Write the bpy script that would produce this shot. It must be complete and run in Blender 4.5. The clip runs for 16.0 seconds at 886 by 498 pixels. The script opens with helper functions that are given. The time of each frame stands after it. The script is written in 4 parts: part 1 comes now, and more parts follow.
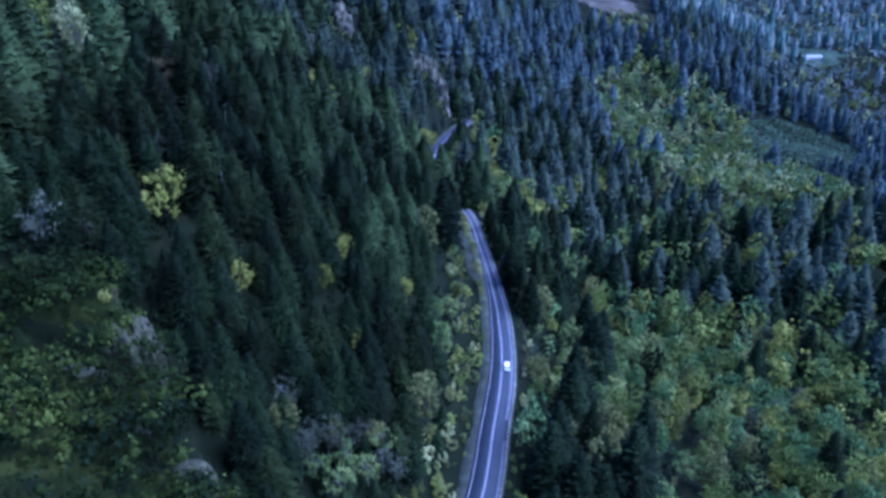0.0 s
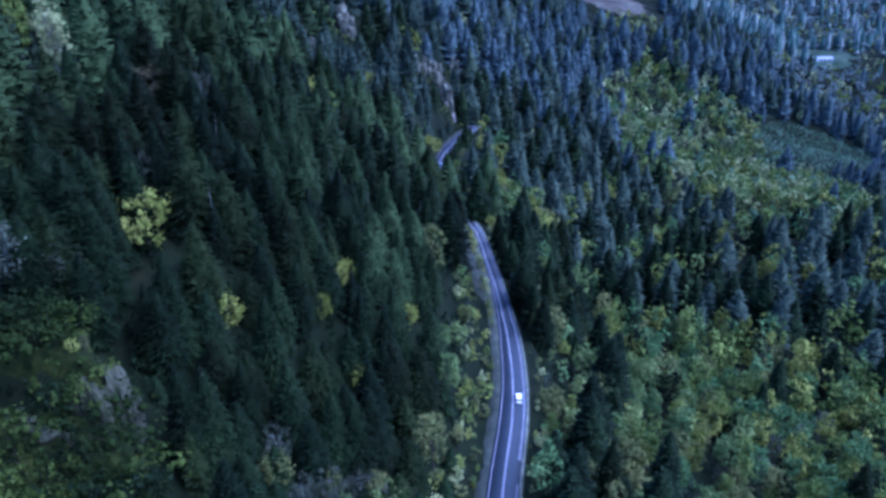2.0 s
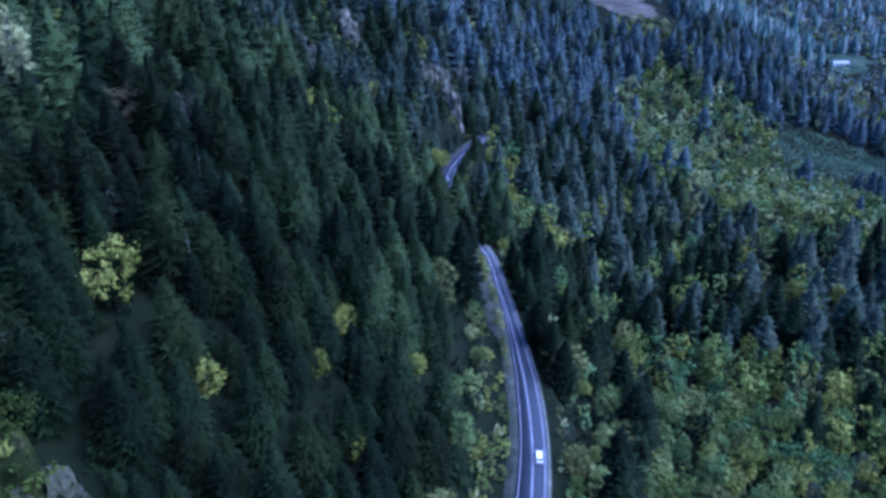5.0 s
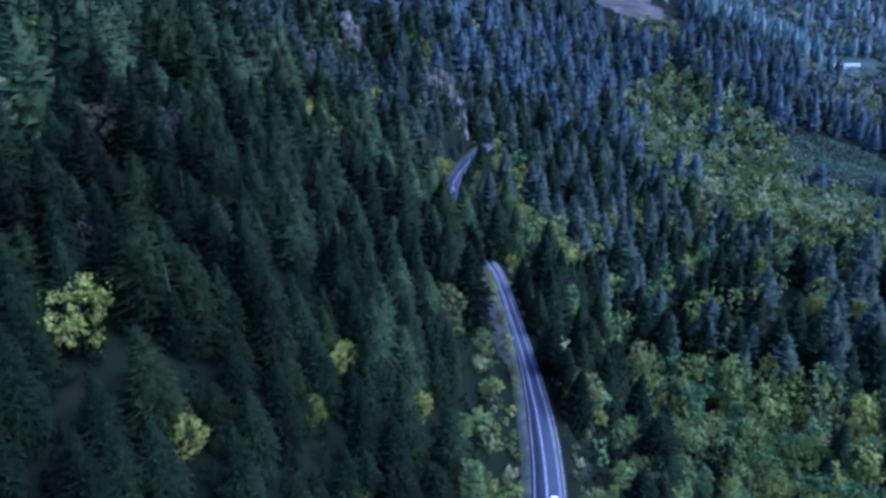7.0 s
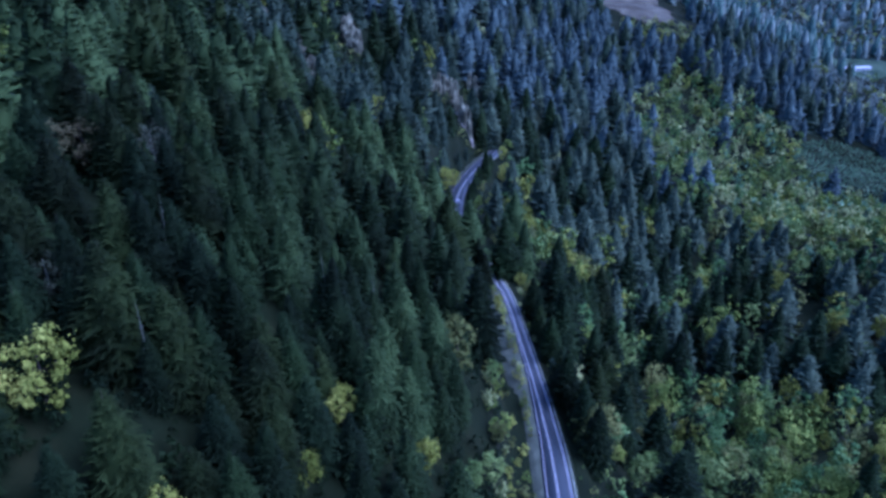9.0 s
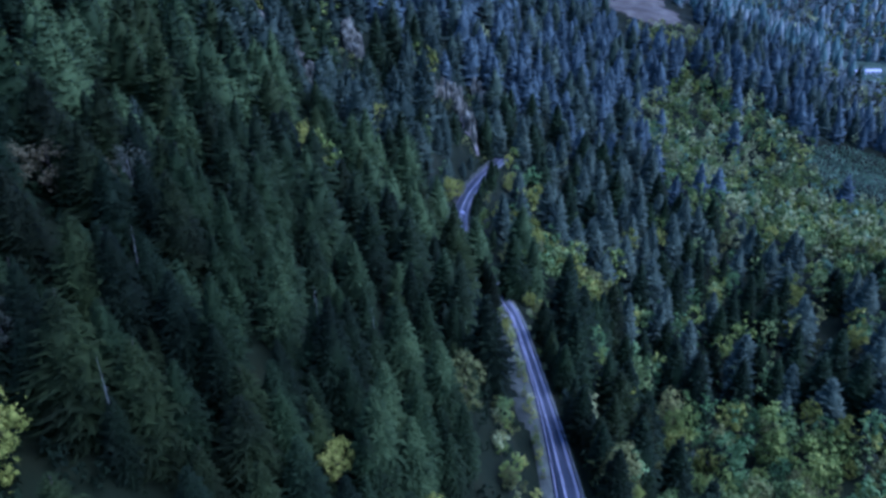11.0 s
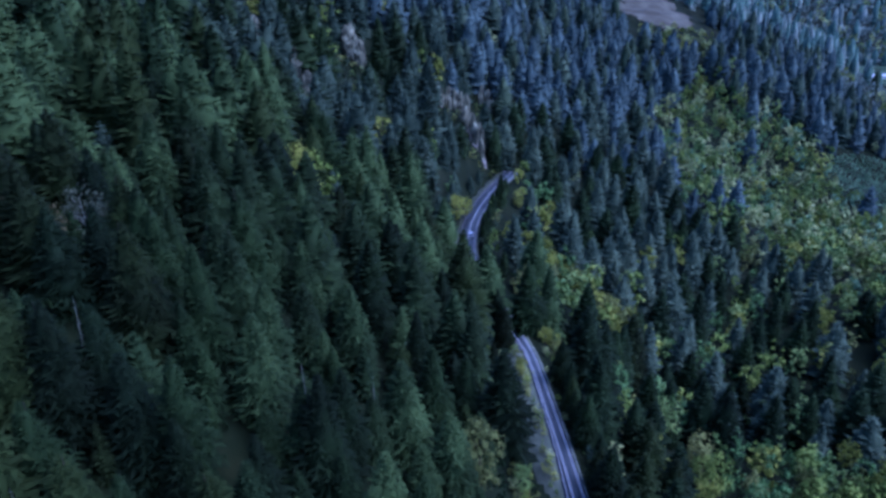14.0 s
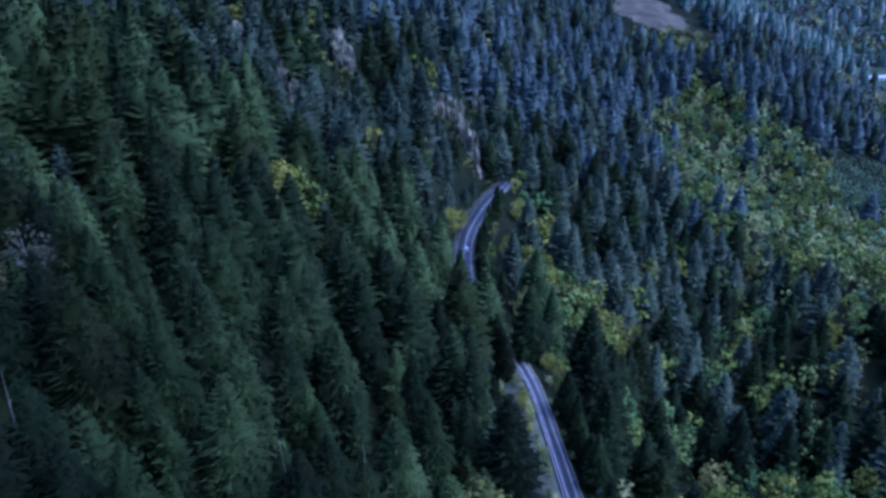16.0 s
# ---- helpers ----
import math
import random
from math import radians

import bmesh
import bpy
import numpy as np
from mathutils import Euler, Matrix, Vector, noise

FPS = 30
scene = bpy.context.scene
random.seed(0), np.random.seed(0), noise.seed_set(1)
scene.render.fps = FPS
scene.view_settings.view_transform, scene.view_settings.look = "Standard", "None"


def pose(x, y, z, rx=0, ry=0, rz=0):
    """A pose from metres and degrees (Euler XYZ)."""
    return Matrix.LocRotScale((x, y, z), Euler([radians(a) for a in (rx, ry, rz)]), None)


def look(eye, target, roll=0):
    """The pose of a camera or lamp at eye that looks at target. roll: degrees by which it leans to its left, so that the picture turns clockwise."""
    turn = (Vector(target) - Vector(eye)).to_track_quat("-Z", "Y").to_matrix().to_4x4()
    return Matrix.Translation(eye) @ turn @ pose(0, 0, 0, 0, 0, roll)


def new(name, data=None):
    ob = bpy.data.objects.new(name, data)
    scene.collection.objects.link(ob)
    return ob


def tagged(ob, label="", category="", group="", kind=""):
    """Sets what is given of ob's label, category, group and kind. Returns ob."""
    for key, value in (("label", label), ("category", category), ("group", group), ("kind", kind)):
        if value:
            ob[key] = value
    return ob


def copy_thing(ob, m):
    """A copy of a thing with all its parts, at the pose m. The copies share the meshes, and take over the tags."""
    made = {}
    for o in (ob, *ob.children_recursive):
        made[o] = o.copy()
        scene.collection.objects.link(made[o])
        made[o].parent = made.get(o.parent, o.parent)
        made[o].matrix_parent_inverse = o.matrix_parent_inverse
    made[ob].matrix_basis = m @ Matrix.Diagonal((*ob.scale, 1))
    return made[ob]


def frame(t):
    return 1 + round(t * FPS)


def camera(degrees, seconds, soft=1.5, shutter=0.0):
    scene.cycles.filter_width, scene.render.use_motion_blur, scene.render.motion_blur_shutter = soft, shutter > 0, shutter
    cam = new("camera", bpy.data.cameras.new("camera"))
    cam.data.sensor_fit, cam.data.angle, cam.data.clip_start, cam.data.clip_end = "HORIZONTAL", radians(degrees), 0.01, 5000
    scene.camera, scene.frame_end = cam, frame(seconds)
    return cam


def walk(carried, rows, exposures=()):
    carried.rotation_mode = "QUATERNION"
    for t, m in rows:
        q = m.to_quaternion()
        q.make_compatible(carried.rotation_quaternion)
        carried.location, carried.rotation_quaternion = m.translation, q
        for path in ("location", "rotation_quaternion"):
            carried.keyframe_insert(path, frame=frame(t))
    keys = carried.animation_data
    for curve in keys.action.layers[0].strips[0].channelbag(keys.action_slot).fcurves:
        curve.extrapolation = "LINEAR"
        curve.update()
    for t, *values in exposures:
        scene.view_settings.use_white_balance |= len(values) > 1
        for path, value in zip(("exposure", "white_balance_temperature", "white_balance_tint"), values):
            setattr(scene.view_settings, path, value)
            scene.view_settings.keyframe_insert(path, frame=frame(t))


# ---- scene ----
cam = camera(65.0, 16.0, soft=3.2)
# seconds, eye, (yaw, pitch, roll)
PATH = [
    (0, (0.44, -0.89, 109.46), (0.117, -24.238, -0.343)),
    (0.5, (0.12, 2.69, 109.60), (0.200, -24.269, -0.339)),
    (1, (-0.21, 6.27, 109.74), (0.238, -24.297, -0.327)),
    (1.5, (-0.53, 9.83, 109.87), (0.288, -24.319, -0.308)),
    (2, (-0.85, 13.38, 109.98), (0.340, -24.333, -0.288)),
    (2.5, (-1.18, 16.92, 110.09), (0.377, -24.340, -0.268)),
    (3, (-1.50, 20.45, 110.19), (0.421, -24.339, -0.252)),
    (3.5, (-1.83, 23.97, 110.28), (0.479, -24.332, -0.243)),
    (4, (-2.15, 27.49, 110.36), (0.549, -24.322, -0.245)),
    (6.5, (-3.77, 44.96, 110.67), (0.827, -24.304, -0.264)),
    (7, (-4.09, 48.43, 110.72), (0.866, -24.306, -0.259)),
    (7.5, (-4.41, 51.90, 110.77), (0.890, -24.304, -0.260)),
    (8, (-4.74, 55.37, 110.80), (0.937, -24.296, -0.270)),
    (8.5, (-5.06, 58.83, 110.84), (0.990, -24.285, -0.286)),
    (9, (-5.38, 62.29, 110.88), (1.059, -24.272, -0.301)),
    (11.5, (-6.96, 79.54, 111.03), (1.239, -24.237, -0.259)),
    (12, (-7.27, 82.99, 111.06), (1.304, -24.224, -0.263)),
    (12.5, (-7.58, 86.43, 111.09), (1.315, -24.217, -0.265)),
    (13, (-7.89, 89.88, 111.13), (1.359, -24.212, -0.265)),
    (13.5, (-8.20, 93.33, 111.16), (1.411, -24.207, -0.265)),
    (14, (-8.51, 96.77, 111.20), (1.447, -24.198, -0.268)),
    (14.5, (-8.81, 100.22, 111.24), (1.405, -24.189, -0.276)),
    (15, (-9.11, 103.67, 111.29), (1.242, -24.180, -0.291)),
    (15.5, (-9.41, 107.13, 111.34), (1.012, -24.173, -0.314)),
    (16, (-9.71, 110.58, 111.39), (0.733, -24.168, -0.345)),
]


def aimed(eye, turn):
    yaw, pitch, roll = turn
    return pose(*eye, 0, 0, yaw) @ pose(0, 0, 0, 90 + pitch, 0, 0) @ pose(0, 0, 0, 0, 0, roll)


walk(cam, [(t, aimed(eye, turn)) for t, eye, turn in PATH], [(0.0, 1.3, 4050, 38), (16.0, 0.95, 4150, 36)])

# ---- world and sun: evening shade under a bright, hazy sky ----
SUN_UP, SUN_ROUND = 52.0, 100.0
world = bpy.data.worlds.new("world")
scene.world = world
world.use_nodes = True
wn = world.node_tree.nodes
sky = wn.new("ShaderNodeTexSky")
sky.sky_type = "NISHITA"
sky.sun_disc = False
sky.sun_elevation, sky.sun_rotation = radians(SUN_UP), radians(SUN_ROUND)
sky.dust_density = 2.0
wn["Background"].inputs[1].default_value = 0.19
world.node_tree.links.new(sky.outputs[0], wn["Background"].inputs[0])
sun = new("sun", bpy.data.lights.new("sun", "SUN"))
sun.data.energy, sun.data.angle, sun.data.color = 2.2, radians(60), (1.0, 0.95, 0.86)
sun.matrix_world = look((0, 0, 300), (300 * -math.sin(radians(SUN_ROUND)) * math.cos(radians(SUN_UP)),
                                      300 * -math.cos(radians(SUN_ROUND)) * math.cos(radians(SUN_UP)),
                                      300 - 300 * math.sin(radians(SUN_UP))))

# ---- materials ----


def material(name, tones, rough=0.8, scale=1.0, fine=8.0, bump=0.3, spec=0.3, island=0.0, obj=0.0, metal=0.0, coarse=1.1):
    """Tones blended by coarse and fine noise at real size; island/obj: brightness spread leaf by leaf and thing by thing."""
    m = bpy.data.materials.new(name)
    m.use_nodes = True
    nt = m.node_tree
    n, link = nt.nodes, nt.links.new
    b = n["Principled BSDF"]
    b.inputs["Roughness"].default_value = rough
    b.inputs["Specular IOR Level"].default_value = spec
    b.inputs["Metallic"].default_value = metal
    geo = n.new("ShaderNodeNewGeometry")
    big, small = n.new("ShaderNodeTexNoise"), n.new("ShaderNodeTexNoise")
    big.inputs["Scale"].default_value, big.inputs["Detail"].default_value = scale, 4
    small.inputs["Scale"].default_value, small.inputs["Detail"].default_value = fine, 3
    link(geo.outputs["Position"], big.inputs["Vector"])
    link(geo.outputs["Position"], small.inputs["Vector"])
    mix = n.new("ShaderNodeMath")
    mix.operation = "MULTIPLY_ADD"
    link(small.outputs[0], mix.inputs[0])
    mix.inputs[1].default_value = 0.45
    half = n.new("ShaderNodeMath")
    half.operation = "MULTIPLY_ADD"
    link(big.outputs[0], half.inputs[0])
    half.inputs[1].default_value, half.inputs[2].default_value = coarse, 0.27 - coarse / 2
    link(half.outputs[0], mix.inputs[2])
    value = mix.outputs[0]
    for amount, source in ((island, geo.outputs["Random Per Island"]), (obj, None)):
        if amount:
            if source is None:
                source = n.new("ShaderNodeObjectInfo").outputs["Random"]
            add = n.new("ShaderNodeMath")
            add.operation = "MULTIPLY_ADD"
            link(source, add.inputs[0])
            add.inputs[1].default_value = amount
            shift = n.new("ShaderNodeMath")
            shift.operation = "SUBTRACT"
            link(value, shift.inputs[0])
            shift.inputs[1].default_value = amount / 2
            link(shift.outputs[0], add.inputs[2])
            value = add.outputs[0]
    ramp = n.new("ShaderNodeValToRGB")
    els = ramp.color_ramp.elements
    for k, tone in enumerate(tones):
        at = 0.15 + 0.7 * k / max(1, len(tones) - 1)
        e = els[k] if k < 2 else els.new(at)
        e.position, e.color = at, (*tone, 1)
    link(value, ramp.inputs[0])
    link(ramp.outputs[0], b.inputs["Base Color"])
    if bump:
        bp = n.new("ShaderNodeBump")
        bp.inputs["Strength"].default_value = bump
        bp.inputs["Distance"].default_value = 0.3 / fine
        link(small.outputs[0], bp.inputs["Height"])
        link(bp.outputs[0], b.inputs["Normal"])
    return m


# floor tones lowered to near black to stand in for shade under trees
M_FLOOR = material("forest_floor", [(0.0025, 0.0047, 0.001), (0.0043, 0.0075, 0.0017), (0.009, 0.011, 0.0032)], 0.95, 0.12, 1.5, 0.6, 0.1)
M_ASPHALT = material("asphalt", [(0.0108, 0.0161, 0.0201), (0.0151, 0.021, 0.0253), (0.021, 0.0271, 0.0316)], 0.75, 0.25, 5.0, 0.3, 0.4)
M_LINE = material("worn_road_paint", [(0.2, 0.2, 0.21), (0.3, 0.3, 0.31)], 0.7, 0.5, 4.0, 0.2)
M_SHOULDER = material("pale_concrete_shoulder", [(0.0935, 0.0978, 0.108), (0.136, 0.1403, 0.148), (0.187, 0.1913, 0.192)], 0.85, 0.4, 3.0, 0.3)
M_GRAVEL = material("gravel_verge", [(0.04, 0.0468, 0.0306), (0.072, 0.081, 0.0544), (0.12, 0.1332, 0.0918)], 0.95, 0.4, 3.0, 0.6, 0.1)
M_BARK = material("bark", [(0.025, 0.02, 0.015), (0.05, 0.042, 0.034)], 0.95, 0.8, 6.0, 0.6, 0.1)
M_PALE_BARK = material("weathered_grey_bark", [(0.0768, 0.0824, 0.0598), (0.1434, 0.156, 0.1197)], 0.9, 0.8, 6.0, 0.4, 0.1)
M_ROCK = material("grey_rock", [(0.0112, 0.0132, 0.0056), (0.0272, 0.0298, 0.0139), (0.0798, 0.0843, 0.0416)], 0.9, 0.25, 1.6, 0.9, 0.2)
M_PALE_ROCK = material("pale_weathered_rock", [(0.0255, 0.0256, 0.0152), (0.0765, 0.0769, 0.0475), (0.2295, 0.2351, 0.1512)], 0.9, 0.3, 1.2, 0.8, 0.2)
M_SCAR = material("stony_soil", [(0.05, 0.045, 0.038), (0.11, 0.1, 0.085), (0.2, 0.185, 0.16)], 0.95, 0.3, 1.4, 0.8, 0.1)
M_MOSS = material("mossy_grass", [(0.0044, 0.007, 0.001), (0.0089, 0.0135, 0.0015), (0.038, 0.0446, 0.0059)], 0.95, 0.3, 2.5, 0.6, 0.1)


def foliage(name, tones, obj=0.35):
    return material(name, tones, 0.8, 0.085, 1.6, 0.0, 0.07, 0.2, obj, coarse=1.7)


# fir greens graded by distance: darkest near, lighter farther, brightness put into the colour
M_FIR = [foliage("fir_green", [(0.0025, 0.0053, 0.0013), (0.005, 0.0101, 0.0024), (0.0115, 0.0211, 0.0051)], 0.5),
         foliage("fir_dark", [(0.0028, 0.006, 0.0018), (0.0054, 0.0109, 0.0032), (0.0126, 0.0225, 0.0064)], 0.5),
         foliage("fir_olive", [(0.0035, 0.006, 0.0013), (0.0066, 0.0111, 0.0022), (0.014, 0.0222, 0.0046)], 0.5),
         # paler, bluer firs for distant stands: haze mixed into the base colour
         foliage("fir_haze_blue_green", [(0.029, 0.05, 0.038), (0.046, 0.076, 0.058), (0.074, 0.118, 0.086)]),
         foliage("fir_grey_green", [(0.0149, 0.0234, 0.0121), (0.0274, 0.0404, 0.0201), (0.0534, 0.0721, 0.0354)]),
         foliage("fir_haze_blue", [(0.0267, 0.0392, 0.0359), (0.041, 0.0588, 0.0526), (0.0663, 0.0908, 0.0797)]),
         foliage("fir_green_lighter", [(0.0075, 0.0132, 0.0038), (0.0145, 0.0251, 0.0069), (0.0323, 0.0512, 0.0144)], 0.5),
         foliage("fir_haze_grey", [(0.0158, 0.025, 0.0151), (0.0281, 0.041, 0.0242), (0.0541, 0.0725, 0.0413)])]
M_LEAF = [foliage("leaf_green", [(0.0425, 0.0647, 0.0101), (0.082, 0.1137, 0.019), (0.1696, 0.2004, 0.0354)]),
          foliage("leaf_grey_green", [(0.049, 0.0801, 0.0187), (0.0892, 0.1266, 0.0319), (0.1897, 0.232, 0.061)]),
          foliage("leaf_yellow_green", [(0.0564, 0.0699, 0.0083), (0.122, 0.1359, 0.0195), (0.2628, 0.2753, 0.0511)]),
          foliage("leaf_dull", [(0.0408, 0.0489, 0.0116), (0.0769, 0.0872, 0.022), (0.1458, 0.154, 0.0427)])]
M_SAPLING = foliage("sapling_leaf", [(0.0638, 0.1129, 0.0541), (0.1108, 0.1752, 0.0864), (0.1846, 0.2521, 0.1349)])
M_TWIG = foliage("bare_twigs", [(0.0182, 0.0215, 0.0112), (0.0312, 0.037, 0.0206), (0.0624, 0.0748, 0.043)])
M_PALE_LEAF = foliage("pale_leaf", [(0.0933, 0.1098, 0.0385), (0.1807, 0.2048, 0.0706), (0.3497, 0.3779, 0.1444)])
M_RUST = foliage("rusty_leaf", [(0.03, 0.0266, 0.0112), (0.0495, 0.0456, 0.0192), (0.0825, 0.0808, 0.036)])
M_SPUR = foliage("mossy_olive_leaf", [(0.0048, 0.0092, 0.001), (0.0128, 0.0214, 0.0024), (0.0479, 0.0652, 0.0086)], 0.6)
# far leaves bleached and blued in the base colour to stand for haze
M_HAZE_LEAF = foliage("far_haze_leaf", [(0.0839, 0.1098, 0.0864), (0.122, 0.1485, 0.1177), (0.1677, 0.1938, 0.1522)])
M_TEAL = foliage("blue_green_leaf", [(0.0329, 0.0665, 0.0173), (0.0606, 0.1078, 0.0307), (0.1284, 0.1941, 0.0585)])
M_SOIL = material("bare_brown_soil", [(0.0293, 0.0265, 0.0176), (0.0533, 0.0491, 0.0329), (0.0906, 0.0869, 0.0617)], 0.95, 0.06, 0.5, 0.6, 0.1)
M_PASTURE = material("valley_pasture", [(0.0175, 0.0315, 0.0168), (0.028, 0.0455, 0.0238), (0.042, 0.0595, 0.035)], 0.95, 0.05, 0.6, 0.4, 0.1)
M_STEEL = material("galvanised_steel", [(0.4, 0.41, 0.42), (0.55, 0.56, 0.57)], 0.45, 0.5, 5.0, 0.1, 0.5, metal=0.9)
M_WHITE_PAINT = material("white_car_paint", [(0.72, 0.72, 0.72), (0.8, 0.8, 0.8)], 0.25, 0.5, 3.0, 0.0, 0.6)
M_SILVER_PAINT = material("silver_car_paint", [(0.42, 0.43, 0.45), (0.5, 0.51, 0.53)], 0.3, 0.5, 3.0, 0.0, 0.6, metal=0.6)
M_GLASS = material("dark_car_glass", [(0.012, 0.014, 0.016), (0.02, 0.022, 0.025)], 0.06, 0.5, 3.0, 0.0, 0.7)
M_RUBBER = material("tyre_rubber", [(0.015, 0.015, 0.015), (0.03, 0.03, 0.03)], 0.9, 2.0, 20.0, 0.2, 0.2)
M_LAMP = material("lamp_glass", [(0.5, 0.5, 0.5), (0.65, 0.65, 0.65)], 0.15, 0.5, 3.0, 0.0, 0.6)
M_RED = material("red_lamp_glass", [(0.25, 0.012, 0.01), (0.35, 0.02, 0.015)], 0.2, 0.5, 3.0, 0.0, 0.6)
M_ROOF = material("white_metal_roof", [(0.21, 0.2175, 0.225), (0.285, 0.2925, 0.3)], 0.5, 0.1, 1.0, 0.1)
M_WALL = material("pale_rendered_wall", [(0.4, 0.4, 0.38), (0.52, 0.51, 0.49)], 0.85, 0.1, 1.0, 0.2)

# ---- the lie of the land: a coarse net of heights, smoothed between ----
NET_X = np.array([-220, -110, -60, -20, 20, 60, 120, 220, 430.0])
NET_Y = np.array([60, 120, 190, 280, 400, 540, 700, 860.0])
NET_Z = np.array([
    [148, 146, 144, 144, 144, 144, 147, 151],
    [78, 81, 84, 83, 81, 95, 111, 124],
    [43, 52, 65, 55, 53, 77, 94, 110],
    [14, 19, 31, 21, 27, 60, 79, 99],
    [-12, -7, -3, -6, -1, 34, 63, 88],
    [-32, -32, -35, -38, -25, 10, 47, 79],
    [-59, -60, -61, -56, -48, -17, 28, 68],
    [-90, -84, -76, -61, -50, -63, 12, 50],
    [-117, -105, -92, -79, -70, -72, -77, -22],
])
ROAD_XY = np.array([(-11, 25), (-5, 55), (2, 85), (9.4, 117), (12.2, 134), (15.3, 152), (16.9, 168.5), (17.2, 188), (16.2, 204), (14.2, 222), (11.9, 240),
                    (9.6, 258), (6.2, 275), (0.8, 295), (-4.0, 315), (-5.3, 335), (-3.6, 358), (1.1, 380), (8.0, 402), (13.0, 415), (17.5, 427)])


def spread(knots, u):
    """Weights of the knots for a smooth curve through them, at u."""
    u = np.clip(u, knots[0], knots[-1])
    i = np.clip(np.searchsorted(knots, u) - 1, 0, len(knots) - 2)
    h = knots[i + 1] - knots[i]
    s = (u - knots[i]) / h
    w, r = np.zeros((len(u), len(knots))), np.arange(len(u))
    np.add.at(w, (r, i), 2 * s**3 - 3 * s**2 + 1)
    np.add.at(w, (r, i + 1), 3 * s**2 - 2 * s**3)
    for j, c in ((i, (s**3 - 2 * s**2 + s) * h), (i + 1, (s**3 - s**2) * h)):
        a, b = np.maximum(j - 1, 0), np.minimum(j + 1, len(knots) - 1)
        np.add.at(w, (r, b), c / (knots[b] - knots[a]))
        np.add.at(w, (r, a), -c / (knots[b] - knots[a]))
    return w


def curve(knots, step):
    """Points every step metres along a smooth line through the knots (x, y)."""
    d = np.r_[0, np.cumsum(np.hypot(*np.diff(knots, axis=0).T))]
    return spread(d, np.arange(0, d[-1], step)) @ knots


def road_z(y):
    return np.interp(y, [85, 200, 260, 430], [0, 1.5, 5, 5])


LINE = curve(ROAD_XY, 2.0)
LINE_AHEAD = np.gradient(LINE, axis=0)
LINE_AHEAD /= np.hypot(*LINE_AHEAD.T)[:, None]
LINE_SIDE = np.stack([LINE_AHEAD[:, 1], -LINE_AHEAD[:, 0]], 1)  # to the valley


def from_road(x, y):
    """Signed distance from the road's middle (valley side plus) and the road's height there."""
    side, near = np.empty(len(x)), np.empty(len(x), int)
    for k in range(0, len(x), 20000):
        p = np.stack([x[k:k + 20000], y[k:k + 20000]], 1)
        n = ((p[:, None] - LINE[None]) ** 2).sum(-1).argmin(1)
        near[k:k + 20000] = n
        off = p - LINE[n]
        side[k:k + 20000] = np.hypot(*off.T) * np.where((off * LINE_SIDE[n]).sum(1) < 0, -1, 1)
    return side, road_z(LINE[near, 1])


def ramp01(v, a, b):
    s = np.clip((v - a) / (b - a), 0, 1)
    return s * s * (3 - 2 * s)


def waves(x, y, size, seed):
    """Cheap smooth unevenness about -1..1."""
    r = np.random.RandomState(seed)
    z = np.zeros(len(x))
    for k in range(7):
        a, f = r.uniform(0, 2 * math.pi), r.uniform(0.6, 1.7) * 2 * math.pi / size
        z += np.sin((x * math.cos(a) + y * math.sin(a)) * f + r.uniform(0, 6.28))
    return z / 3.5


def land(x, y, carved=True):
    x, y = np.asarray(x, float).ravel(), np.asarray(y, float).ravel()
    z = np.einsum("ni,ij,nj->n", spread(NET_X, x), NET_Z, spread(NET_Y, y))
    z += 1.2 * waves(x, y, 26, 1) + 3.0 * waves(x, y, 90, 2)
    z += ramp01(y, 880, 1900) * (210 + 40 * waves(x, y, 420, 3)) * (0.6 + 0.4 * ramp01(x, 900, -200))
    z += ramp01(x, 520, 1500) * 150 + ramp01(-x, 230, 900) * 170
    edge = -48 + (99 - y) * 0.645 - 3.0 * ramp01(y, 91, 94)
    top = 57 - 0.45 * np.maximum(0, x + 55) + 0.8 * waves(x, y, 9, 5) - 7.5 * ramp01(96 - y, 0, 3.5)
    spur = ramp01(edge - x, -1.0, 2.0) * ramp01(104 - y, -1.0, 3.0) * ramp01(y, 30, 50)
    z += spur * np.maximum(0, top - z)
    if carved:
        near = (np.abs(x) < 130) & (y > 10) & (y < 480)
        if near.any():
            d, rz = from_road(x[near], y[near])
            flat = 1 - ramp01(np.abs(d), 6.5, np.where(d < 0, 15, 13))
            z[near] = z[near] * (1 - flat) + (rz - 0.05) * flat
    return z


def mesh_object(name, verts, faces, mats, mat_index=None, smooth=False, parent=None):
    me = bpy.data.meshes.new(name)
    verts, faces = np.asarray(verts, np.float32), np.asarray(faces, np.int32)
    n, k = faces.shape
    me.vertices.add(len(verts))
    me.vertices.foreach_set("co", verts.ravel())
    me.loops.add(n * k)
    me.loops.foreach_set("vertex_index", faces.ravel())
    me.polygons.add(n)
    me.polygons.foreach_set("loop_start", np.arange(0, n * k, k, dtype=np.int32))
    for m in mats:
        me.materials.append(m)
    if mat_index is not None:
        me.polygons.foreach_set("material_index", np.asarray(mat_index, np.int32))
    if smooth:
        me.polygons.foreach_set("use_smooth", np.ones(n, bool))
    me.update(calc_edges=True)
    ob = new(name, me)
    if parent is not None:
        ob.parent = parent
    return ob


def grid_faces(nx, ny):
    i, j = np.meshgrid(np.arange(nx - 1), np.arange(ny - 1), indexing="ij")
    a = (i * ny + j).ravel()
    return np.stack([a, a + ny, a + ny + 1, a + 1], 1)


